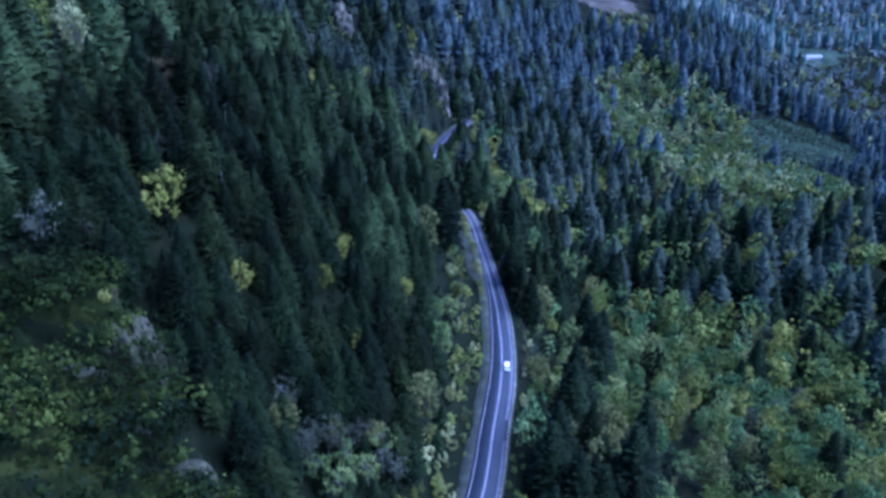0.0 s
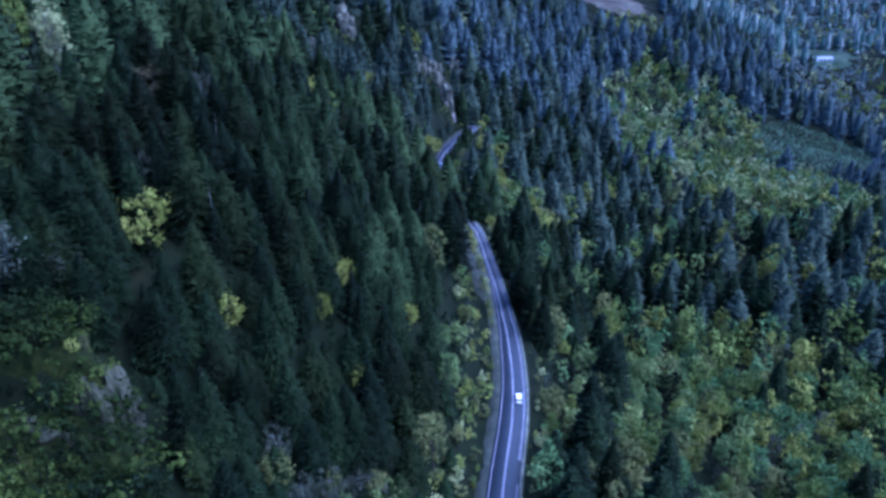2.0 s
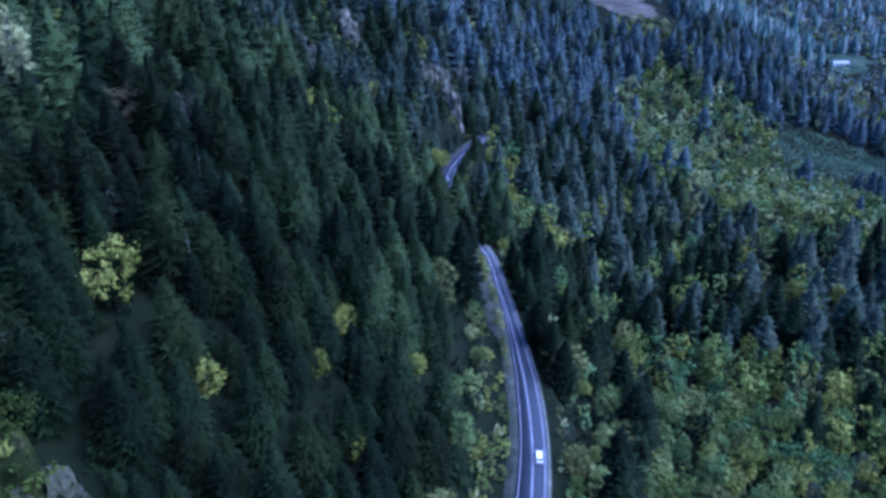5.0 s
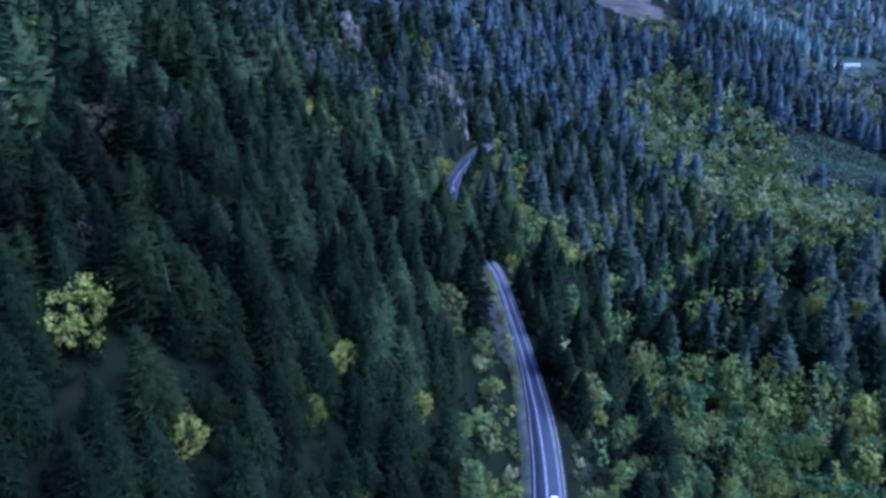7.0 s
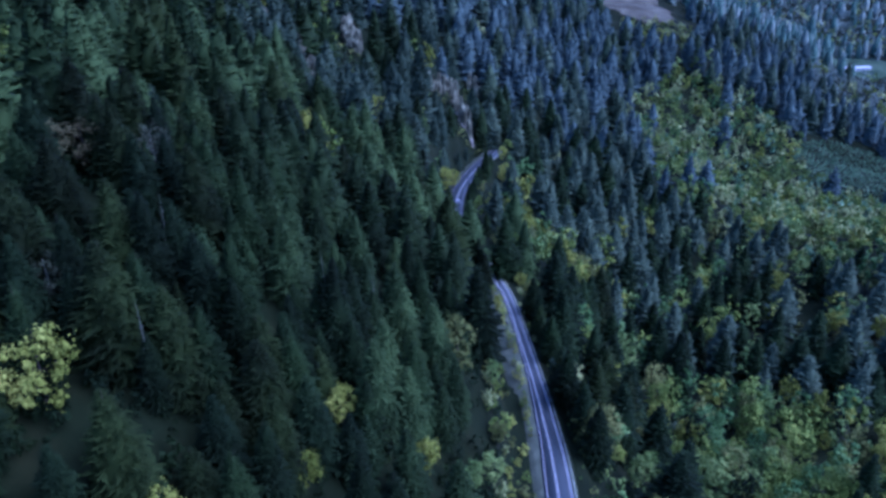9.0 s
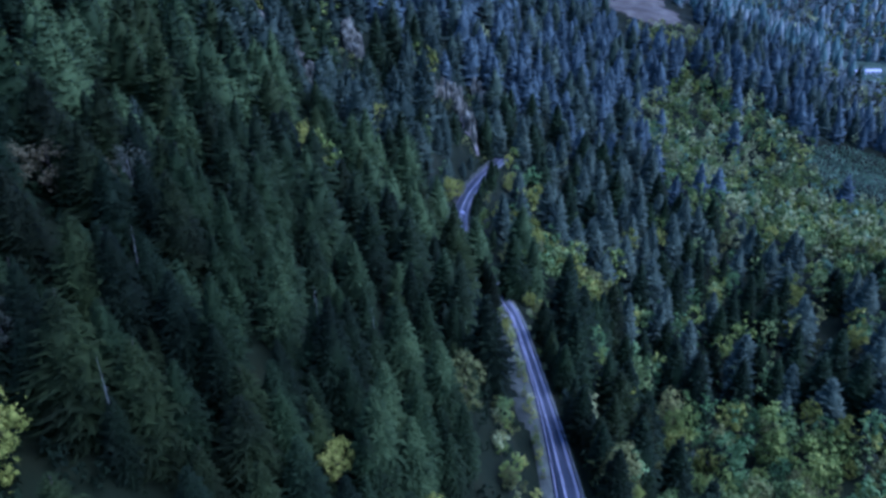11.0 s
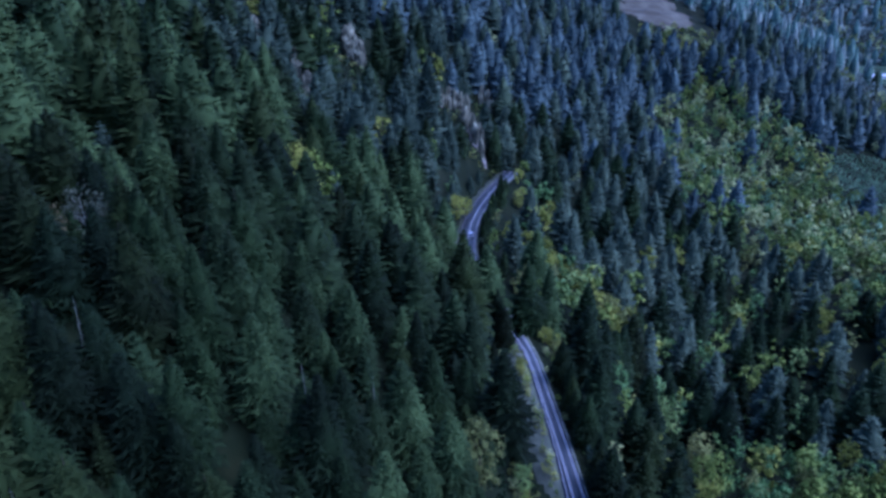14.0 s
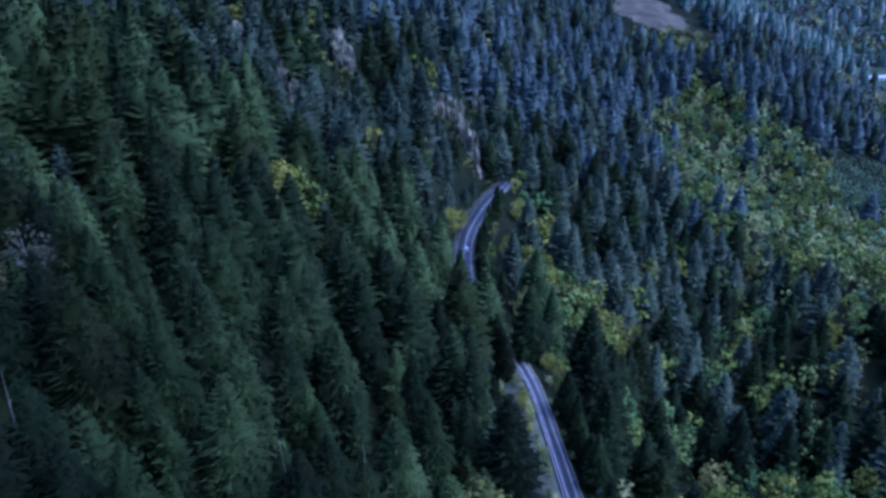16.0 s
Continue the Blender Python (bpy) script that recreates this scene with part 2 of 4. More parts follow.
def stretched(a, b, step, far):
    """Even steps from a to b, then wider and wider ones out to far on both sides."""
    out, s, v = [], step, b
    while v < far:
        s *= 1.25
        v += s
        out.append(v)
    low, s, v = [], step, a
    while v > -far:
        s *= 1.25
        v -= s
        low.append(v)
    return np.r_[low[::-1], np.arange(a, b + 0.1, step), out]


gx, gy = stretched(-240, 440, 4.0, 4500), stretched(40, 780, 4.0, 4500)
GX, GY = np.meshgrid(gx, gy, indexing="ij")
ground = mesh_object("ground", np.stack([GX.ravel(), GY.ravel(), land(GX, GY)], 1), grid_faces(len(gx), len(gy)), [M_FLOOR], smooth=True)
tagged(ground, "forest floor on a steep valley side, darkened as in tree shade", "ground", kind="structure")


def strip(name, left, right, lift, mat, thick=0.0, first=0, last=None, parent=None):
    """A band along the road between two distances from its middle, each a number or a pair of lists (y, distance)."""
    line, side = LINE[first:last], LINE_SIDE[first:last]
    z = road_z(line[:, 1]) + lift
    left, right = [np.interp(line[:, 1], *d) if isinstance(d, tuple) else np.full(len(line), d) for d in (left, right)]
    rows = [(left, z - thick), (left, z), (right, z), (right, z - thick)] if thick else [(left, z), (right, z)]
    v = np.stack([np.c_[line + side * d[:, None], zz] for d, zz in rows], 1).reshape(-1, 3)
    return mesh_object(name, v, grid_faces(len(line), len(rows))[:, ::-1], [mat], parent=parent)


def beside(d, off):
    return d[0], [v + off for v in d[1]]


# the carriageway narrows on the crest
KERB = ([150, 185, 205, 222, 240, 262, 280, 300, 312], [-3.8, -3.0, -1.7, -0.5, 0.2, 0.4, -1.8, -2.5, -3.6])
MIDDLE = ([165, 185, 202, 219, 240, 262, 285], [-0.2, -0.2, 0.2, 0.9, 1.4, 1.6, 0.0])
RAILSIDE = ([200, 240, 262, 290], [2.4, 3.0, 3.1, 2.4])
verge = tagged(strip("verge", -6.2, beside(RAILSIDE, 1.6), 0.03, M_GRAVEL, 0.3), "pale gravel verge along the road", "verge", kind="structure")
road = tagged(strip("road", KERB, beside(RAILSIDE, 0.75), 0.10, M_ASPHALT, 0.3), "two-lane grey asphalt road along the hillside", "road", kind="structure")
strip("edge_line", beside(KERB, 0.55), beside(KERB, 0.7), 0.104, M_LINE, parent=road)
strip("centre_line", beside(MIDDLE, -0.2), beside(MIDDLE, -0.06), 0.104, M_LINE, parent=road)
strip("centre_line", beside(MIDDLE, 0.06), beside(MIDDLE, 0.2), 0.104, M_LINE, parent=road)
bend = int(np.argmin(np.abs(LINE[:, 1] - 138)))
strip("shoulder_line", beside(RAILSIDE, -0.05), beside(RAILSIDE, 0.6), 0.104, M_SHOULDER, first=bend, parent=road)
strip("shoulder_line", 2.62, 2.95, 0.104, M_SHOULDER, last=bend - 3, parent=road)

# ---- trees ----


def boughs_conifer(rng, height, radius, levels, boughs, sprays, low=0.05, full=1.6, taper=0.8, wide=0.2, stout=0.012):
    """A fir's boughs whorl by whorl: each a folded, drooping spray with smaller side sprays along it."""
    tris, up = [], np.array([0, 0, 1.0])
    for i in range(levels):
        f = low + (0.97 - low) * (i + rng.uniform(-0.4, 0.4)) / (levels - 1)
        reach = radius * min(1.0, max(0.02, (1 - f) * full)) ** taper * rng.uniform(0.86, 1.1)
        n = max(4, int(boughs * (0.45 + 0.55 * min(1, (1 - f) * 1.5)) + 0.5))
        turn = rng.uniform(0, 6.28)
        for k in range(n):
            a = turn + 6.28 * (k + rng.uniform(-0.35, 0.35)) / n
            length = reach * rng.uniform(0.7, 1.15) + 0.006 * height
            out, across = np.array([math.cos(a), math.sin(a), 0]), np.array([-math.sin(a), math.cos(a), 0])
            drop = rng.uniform(0.45, 1.0) * (1 - f) - rng.uniform(0.05, 0.4) * f
            root = up * (f + rng.uniform(-0.03, 0.03) * (1 - f)) * height

            def spine(q):
                return root + out * length * q - up * length * (drop * q - 0.18 * q * q)

            w = (length * wide + stout * height) * rng.uniform(0.7, 1.25)
            back, mid, tip = spine(0.1), spine(0.55) - up * w * 0.45, spine(1.0)
            tris += [(back, mid + across * w, tip), (back, tip, mid - across * w)]
            for j in range(sprays):
                q = 0.3 + 0.65 * (j + rng.uniform(0, 1)) / sprays
                side = 1 if j % 2 else -1
                p, size = spine(q), (length * 0.34 * (1.15 - 0.5 * q) + stout * height) * rng.uniform(0.7, 1.2)
                end = p + (out * rng.uniform(0.35, 0.9) + across * side * rng.uniform(0.6, 1.0) - up * rng.uniform(0.1, 0.6)) * size
                tris.append((p - out * size * 0.2, end, p + out * size * 0.42 - up * size * 0.1))
    for k in range(3):
        a = 2.1 * k
        tris.append((up * height, height * np.array([0.011 * math.cos(a), 0.011 * math.sin(a), 0.93]), height * np.array([0.012 * math.cos(a + 1.6), 0.012 * math.sin(a + 1.6), 0.915])))
    v = np.array(tris, float).reshape(-1, 3)
    return v, np.arange(len(v)).reshape(-1, 3)


def core_conifer(rng, height, radius, rings, sides, full=1.6, wide=0.68):
    """The dense inside of a fir: an uneven cone of shaded needles."""
    f = np.r_[0.04, np.linspace(0.1, 0.9, rings)]
    reach = wide * radius * np.minimum(1, (1 - f) * full) ** 0.8 * np.where(f < 0.08, 0.55, 1)
    turn = rng.uniform(0, 6.28)
    vs = []
    for level, r in zip(f, reach):
        for k in range(sides):
            a = turn + 6.283 * (k + rng.uniform(-0.25, 0.25)) / sides
            q = r * rng.uniform(0.6, 1.3)
            vs.append((q * math.cos(a), q * math.sin(a), (level + rng.uniform(-0.025, 0.025)) * height))
    vs.append((0, 0, height * 0.97))
    n, fs = len(f), []
    for i in range(n - 1):
        for k in range(sides):
            a, b = i * sides + k, i * sides + (k + 1) % sides
            fs += [(a, b, b + sides), (a, b + sides, a + sides)]
    fs += [((n - 1) * sides + k, (n - 1) * sides + (k + 1) % sides, n * sides) for k in range(sides)]
    return np.array(vs), np.array(fs)


def fir_crown(rng, height, radius, levels, boughs, sprays, rings, sides, wide=0.2, full=1.6, taper=0.8, stout=0.012):
    radius *= rng.uniform(0.85, 1.15)
    return joined([core_conifer(rng, height, radius, rings, sides, full), boughs_conifer(rng, height, radius, levels, boughs, sprays, wide=wide, full=full, taper=taper, stout=stout)])


KNOB_V = np.array([(1, 0, 0), (-1, 0, 0), (0, 1, 0), (0, -1, 0), (0, 0, 1), (0, 0, -1)], float)
KNOB_F = np.array([(0, 2, 4), (2, 1, 4), (1, 3, 4), (3, 0, 4), (2, 0, 5), (1, 2, 5), (3, 1, 5), (0, 3, 5)])


def blades_broadleaf(rng, height, radius, clumps, leaves, size, base=0.25, dense=0.0):
    """A broadleaf crown: upright clumps of small leaf sprays, with gaps between."""
    tris, insides = [], []
    mid, upright = height * (base + 1) / 2, np.array([1, 1, 1.3])
    for c in range(clumps):
        d = rng.normal(size=3)
        d /= np.linalg.norm(d)
        at = d * rng.uniform(0.2, 1.0) ** 0.45 * np.array([radius, radius, height * (1 - base) / 2]) * 0.84
        at[2] += mid
        r = radius * rng.uniform(0.11, 0.27)
        if dense:
            insides.append((at + KNOB_V * r * dense * rng.uniform(0.8, 1.4, (6, 1)) * upright, KNOB_F))
        for k in range(leaves):
            e = rng.normal(size=3)
            e /= np.linalg.norm(e)
            if e[2] < -0.3:
                e[2] *= -0.6
            p = at + e * r * rng.uniform(0.45, 1.6) * upright
            u = np.cross(e + rng.normal(size=3) * 0.5, (0.3, 0.2, 1))
            u /= np.linalg.norm(u) + 1e-6
            w = np.cross(e + rng.normal(size=3) * 0.4, u)
            w /= np.linalg.norm(w) + 1e-6
            s = size * rng.uniform(0.55, 1.45)
            tris.append((p - u * s * rng.uniform(0.4, 0.9), p + u * s * rng.uniform(0.4, 0.9), p - w * s * rng.uniform(0.9, 1.7) * (1 if rng.uniform() < 0.5 else -1)))
    v = np.array(tris, float).reshape(-1, 3)
    return joined(insides + [(v, np.arange(len(v)).reshape(-1, 3))])


def limb(points, radii, sides=6):
    """A tapered round limb through points."""
    points = np.asarray(points, float)
    ahead = np.gradient(points, axis=0)
    rows = []
    for p, a, r in zip(points, ahead, radii):
        a = a / (np.linalg.norm(a) + 1e-9)
        u = np.cross(a, (0.0, 1.0, 0.0) if abs(a[1]) < 0.9 else (1.0, 0, 0))
        u /= np.linalg.norm(u)
        w = np.cross(a, u)
        t = np.arange(sides) * 2 * math.pi / sides
        rows.append(p + r * (np.cos(t)[:, None] * u + np.sin(t)[:, None] * w))
    n, f = len(points), []
    for i in range(n - 1):
        for k in range(sides):
            a, b = i * sides + k, i * sides + (k + 1) % sides
            f += [(a, b, b + sides), (a, b + sides, a + sides)]
    return np.concatenate(rows), np.array(f)


def joined(parts):
    vs, fs, n = [], [], 0
    for v, f in parts:
        vs.append(v)
        fs.append(f + n)
        n += len(v)
    return np.concatenate(vs), np.concatenate(fs)


def trunk_parts(rng, height, thick, limbs, reach, sides=6, twigs=0, low=0.3):
    z = np.linspace(-1.5, height, 6)
    lean = rng.uniform(-0.02, 0.02, 2)
    parts = [limb(np.c_[lean[0] * z, lean[1] * z, z], thick * np.linspace(1.1, 0.12, 6), sides)]
    for k in range(limbs):
        a, h = 2.4 * k + rng.uniform(-0.4, 0.4), height * rng.uniform(low, 0.85)
        r = reach * rng.uniform(0.5, 1.0) * (1.25 - h / height)
        s = np.linspace(0, 1, 4)
        path = np.c_[math.cos(a) * r * s, math.sin(a) * r * s, h + r * 0.9 * s - 0.2 * r * s * s]
        parts.append(limb(path, thick * 0.4 * (1 - 0.85 * s), 4))
        for j in range(twigs):
            p = path[1] + (path[3] - path[1]) * rng.uniform(0, 1)
            q = p + rng.normal(size=3) * r * 0.22 + np.array([0, 0, r * 0.3])
            parts.append(limb([p, (p + q) / 2 + rng.normal(size=3) * 0.1, q], [thick * 0.14, thick * 0.1, 0.02], 3))
    return joined(parts)


def tree(name, label, category, crown, trunk, leaf, bark, group):
    base = tagged(new(name), label, category, group)
    mesh_object("trunk", *trunk, [bark], parent=base)
    if crown is not None:
        mesh_object("crown", *crown, [leaf], smooth=True, parent=base)
    return base


YELLOW = [(-58, 135, 15), (-42, 127, 9), (-28, 145, 8), (-25, 161, 9), (-19, 133, 8), (-11, 163, 9), (-47, 259, 15), (-52, 272, 15), (-38, 353, 15), (-94, 400, 14),
          (17, 272, 7), (21, 280, 7), (8, 252, 6), (57, 332, 14), (34, 337, 15), (46, 333, 14), (12, 352, 12), (18, 347, 13), (23, 343, 14), (28, 340, 14), (40, 335, 15), (51, 334, 13), (46, 256, 12), (-10, 358, 13), (-6, 364, 10), (19, 390, 11),
          (71, 244, 14), (54, 193, 11), (55, 173, 11), (141, 253, 14), (152, 228, 14), (160, 332, 14), (182, 330, 13), (153, 375, 14), (166, 335, 12)]
# broadleaf stands: middle, radii and share of broadleaf trees
BROAD = [(208, 520, 94, 136, 1.7), (165, 365, 62, 45, 0.34), (420, 735, 105, 75, 1.2), (500, 820, 80, 60, 1.0), (114, 205, 66, 80, 1.3), (140, 280, 110, 120, 0.36), (35, 176, 14, 38, 1.0), (48, 130, 14, 34, 0.6),
         (1, 150, 9, 55, 0.7), (-20, 100, 20, 10, 0.35), (-98, 195, 11, 24, 0.8), (36, 316, 24, 26, 0.97), (20, 272, 8, 24, 0.7), (56, 252, 15, 18, 0.75),
         (22, 385, 14, 25, 0.7), (-14, 372, 9, 20, 0.7), (-50, 266, 9, 10, 0.7), (-12, 140, 10, 26, 0.2), (290, 470, 50, 40, 0.5)]
# conifer stands inside them
DARK = [(125, 300, 45, 28), (62, 292, 16, 28), (98, 470, 20, 80), (84, 300, 14, 30)]
YOUNG = (312, 585, 52, 40)


def oval(x, y, cx, cy, rx, ry):
    return np.hypot((x - cx) / rx, (y - cy) / ry)


def broad_share(x, y):
    p = np.where((x < -6) & (y < 320), 0.0, 0.04)
    for cx, cy, rx, ry, share in BROAD:
        p = np.maximum(p, share * (1 - ramp01(oval(x, y, cx, cy, rx, ry), 0.8, 1.12)))
    p = np.clip(p + np.where(p > 0.1, 0.4, 0.08) * (waves(x, y, 38, 6) - 0.1), 0.0, 0.97) * (p > 0)
    for cx, cy, rx, ry in DARK:
        p *= 0.1 + 0.9 * ramp01(oval(x, y, cx, cy, rx, ry), 0.7, 1.1)
    return p


# rock outcrops high on the slope: place and size
OUTCROPS = [(-105, 354, 3.8), (-90, 382, 3.2), (-72, 370, 3.4), (-67, 364, 3.0)]
PINNACLES = [(-60, 437, 5.0), (-55, 435, 4.0)]


def open_ground(x, y):
    """Where no tree stands: the road and its verges, the rock outcrop, the cliffs, the bare slope and the meadow."""
    d, _ = from_road(x, y)
    along = (y > 10) & (y < 452)
    hidden = (y > 274) & (y < 304)
    return (((d > np.where(hidden, -5.5, np.where(y < 200, -10.5, -6.5))) & (d < np.where(hidden, 5.0, np.where(y < 200, 9.0, 6.5))) & along) | ((x > -84) & (x < -42 + (99 - y) * 0.645) & (y < 106)) | (oval(x, y, -8, 436, 11, 24) < 1) | (oval(x, y, 2, 421, 6, 8) < 1) | (oval(x, y, 5, 466, 5, 14) < 1) | (oval(x, y, 178, 768, 46, 80) < 1)
            | (oval(x, y, -60, 436, 8, 9) < 1) | (oval(x, y, *YOUNG) < 1) | (oval(x, y, 436, 852, 36, 30) < 1)
            | (oval(x, y, 3, 352, 5, 24) < 1) | (oval(x, y, -89, 175, 9, 16) < 1))


def scattered(x0, x1, y0, y1, cell, seed, clear=True):
    """Jittered places in a wedge of the valley."""
    r = np.random.RandomState(seed)
    X, Y = np.meshgrid(np.arange(x0, x1, cell), np.arange(y0, y1, cell), indexing="ij")
    x = X.ravel() + r.uniform(-0.45, 0.45, X.size) * cell
    y = Y.ravel() + r.uniform(-0.45, 0.45, X.size) * cell
    inside = (x > -30 - 0.68 * y) & (x < 30 + 0.70 * y)
    x, y = x[inside], y[inside]
    free = ~open_ground(x, y)
    for lx, ly, lh in OUTCROPS + PINNACLES:
        free &= oval(x, y, lx * 0.95, ly - 16, 1.5 * lh, 5.5 * lh) > 1
    for lx, ly, lh in YELLOW if clear else []:
        free &= oval(x, y, lx * 0.95, ly - 0.4 * lh, 0.3 * lh + (1 if lh > 13 and lx < 0 else 0), 0.55 * lh) > 1
    for lx, ly, lh in SLOPE_FIRS + HIGH_FIRS + VALLEY_FIRS if clear else []:
        free &= np.hypot(x - lx, y - ly) > 4.2
    return x[free], y[free]


def kinds_of(make, count, seed, *args, **more):
    return [make(np.random.RandomState(seed + k), 1.0, *args, **more) for k in range(count)]


MID_FIR = kinds_of(fir_crown, 8, 20, 0.225, 32, 12, 1, 8, 7, 0.17)
FAR_FIR = kinds_of(fir_crown, 9, 40, 0.245, 24, 10, 0, 6, 6, 0.24, 1.7, 0.72)
BACK_FIR = kinds_of(fir_crown, 9, 240, 0.25, 13, 8, 0, 4, 5, 0.32, 1.8, 0.65)
LAST_FIR = kinds_of(fir_crown, 6, 50, 0.22, 7, 5, 0, 3, 5, 0.45, 1.9, 0.65)
MID_LEAF = kinds_of(blades_broadleaf, 8, 60, 0.27, 58, 17, 0.022, 0.06, 0.4)
FAR_LEAF = kinds_of(blades_broadleaf, 8, 80, 0.29, 20, 14, 0.034, 0.1, 0.6)
GROVE_LEAF = kinds_of(blades_broadleaf, 8, 85, 0.33, 12, 12, 0.055, 0.1, 0.6)
HILL_LEAF = kinds_of(blades_broadleaf, 6, 95, 0.42, 5, 5, 0.12, 0.1, 0.7)
LAST_LEAF = kinds_of(blades_broadleaf, 6, 90, 0.42, 7, 8, 0.085, 0.1, 0.6)


def wood(name, label, x, y, heights, kinds, mats, weights, seed):
    """One joined stand of trees."""
    r = np.random.RandomState(seed)
    z = land(x, y)
    vs, fs, ms, n = [], [], [], 0
    for k in range(len(x)):
        v, f = kinds[r.randint(len(kinds))]
        a, h = r.uniform(0, 6.28), heights[k]
        g = h * r.uniform(0.85, 1.2)
        c, s = math.cos(a) * g, math.sin(a) * g
        lean = r.uniform(-0.03, 0.03, 2)
        vs.append(np.c_[v[:, 0] * c - v[:, 1] * s + v[:, 2] * h * lean[0] + x[k], v[:, 0] * s + v[:, 1] * c + v[:, 2] * h * lean[1] + y[k], v[:, 2] * h + z[k] - 0.3])
        fs.append(f + n)
        ms.append(np.full(len(f), r.choice(len(mats), p=weights)))
        n += len(v)
    ob = mesh_object(name, np.concatenate(vs), np.concatenate(fs), mats, np.concatenate(ms), smooth=True)
    return tagged(ob, label, "trees", kind="stuff")


def planted(models, spots, heights, base_height, seed, sink=0.2):
    """Single trees, copied from a few models; the models themselves take the first places."""
    r = np.random.RandomState(seed)
    z = land([p[0] for p in spots], [p[1] for p in spots])
    for j, (x, y) in enumerate(spots):
        h = heights[j] / base_height
        m = pose(x, y, z[j] - sink, r.uniform(-2, 2), r.uniform(-2, 2), r.uniform(0, 360)) @ Matrix.Diagonal((*[h * r.uniform(0.88, 1.15)] * 2, h, 1))
        if j < len(models):
            models[j].matrix_basis = m
        else:
            copy_thing(models[(j * 5 + j // 7) % len(models)], m)


# firs with a place and height of their own: above the road, higher on the slope, and down the valley
SLOPE_FIRS = [(-51.6, 185, 18), (-43, 190, 20), (-37.5, 186, 18.5), (-56.4, 181, 16), (-25.5, 180, 19), (-29, 173, 22), (-18, 199, 14.5), (-21.7, 185, 15.5), (-46.3, 147.5, 18.5),
              (-13.9, 181, 14.5), (-31.4, 155.6, 21.5), (-55.5, 188, 23), (-51.3, 166, 22), (-47.5, 143, 16), (-40.4, 159.7, 20), (-36, 155.2, 21), (-43, 120, 19), (-47, 117, 18.5),
              (-39, 132.4, 13.5), (-46.8, 133.3, 11), (-34.2, 172, 11), (-41.2, 162, 26), (-27, 171, 28), (-53.5, 186.3, 24)]
HIGH_FIRS = [(-64.6, 219, 25), (-64.5, 238, 23), (-56.5, 228.6, 24), (-54, 214, 26), (-47.4, 210.4, 22), (-37, 211, 19), (-49.6, 236.8, 17.5), (-20, 217, 17), (-36, 229, 19.5), (-73, 186, 25), (-45, 204, 26.5)]
VALLEY_FIRS = [(66.5, 391, 15), (92.7, 435, 14), (47.8, 454, 14), (69, 387.6, 20), (82, 368, 22), (53, 485, 12), (36, 495, 14), (63, 491, 14), (63, 367.5, 15)]

# places and sizes of all trees
NEAR_END, FAR_END = 215, 330
sx, sy = scattered(-260, 300, 50, 420, 9.4, 3)
ox, oy = scattered(-120, 60, 50, 200, 6.7, 23)
k0 = np.hypot(ox + 5, oy - 60) < 118
reach = np.hypot(sx + 5, sy - 60)
k1 = (reach < FAR_END - 60) & (reach >= 118)
tx, ty = scattered(-330, 560, 50, 800, 12.4, 13)
k2 = np.hypot(tx + 5, ty - 60) >= FAR_END - 60
px, py = np.r_[ox[k0], sx[k1], tx[k2]], np.r_[oy[k0], sy[k1], ty[k2]]
reach = np.hypot(px + 5, py - 60)
draw = np.random.RandomState(4).uniform(0, 1, len(px))
broad = draw < broad_share(px, py)
thin = np.random.RandomState(6).uniform(0, 1, len(px)) < np.where((px > 24) & (reach < FAR_END - 60), 0.2, 0.0)
px, py, reach, broad = [v[broad | ~thin] for v in (px, py, reach, broad)]
tall = 0.66 + 0.44 * np.random.RandomState(5).uniform(0, 1, len(px)) ** 0.7
edge_d, _ = from_road(px, py)
tall *= np.where((np.abs(edge_d) < 14) & ((py < 270) | (py > 300) & (py < 420)), 0.5, 1.0) * np.where(oval(px, py, -6, 398, 14, 30) < 1, 0.6, 1.0) * np.where(oval(px, py, -15, 97, 13, 16) < 1, 0.4, 1.0)
tall *= np.where(broad & (oval(px, py, 0, 166, 9, 14) < 1), 0.6, 1.0)

# firs on the slope that the path passes nearest, one by one
fir_models = []
for k in range(6):
    r = np.random.RandomState(100 + k)
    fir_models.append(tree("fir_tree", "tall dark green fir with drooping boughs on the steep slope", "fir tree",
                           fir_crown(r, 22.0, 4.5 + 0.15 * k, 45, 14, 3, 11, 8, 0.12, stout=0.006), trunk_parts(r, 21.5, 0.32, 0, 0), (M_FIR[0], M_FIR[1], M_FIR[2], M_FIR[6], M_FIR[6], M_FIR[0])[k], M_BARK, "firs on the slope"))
close = np.flatnonzero((px > -80) & (px < -4) & (py > 84) & (py < 215) & ~broad)
close = close[np.argsort(np.hypot(px[close] + 25, py[close] - 145))][:230]
own = SLOPE_FIRS + HIGH_FIRS
own += [(px[k], py[k], 22 * tall[k]) for k in close]
# nearer firs take the darker models, farther ones the lighter: light set by colour
for models, stand, seed in ((fir_models[:3], [p for p in own if p[1] + 0.9 * p[0] < 141], 21), (fir_models[3:], [p for p in own if p[1] + 0.9 * p[0] >= 141], 25)):
    planted(models, [p[:2] for p in stand], [p[2] for p in stand], 22.0, seed)
planted([copy_thing(m, pose(0, 0, 0)) for m in fir_models[3:6]], [p[:2] for p in VALLEY_FIRS], [p[2] for p in VALLEY_FIRS], 22.0, 24)

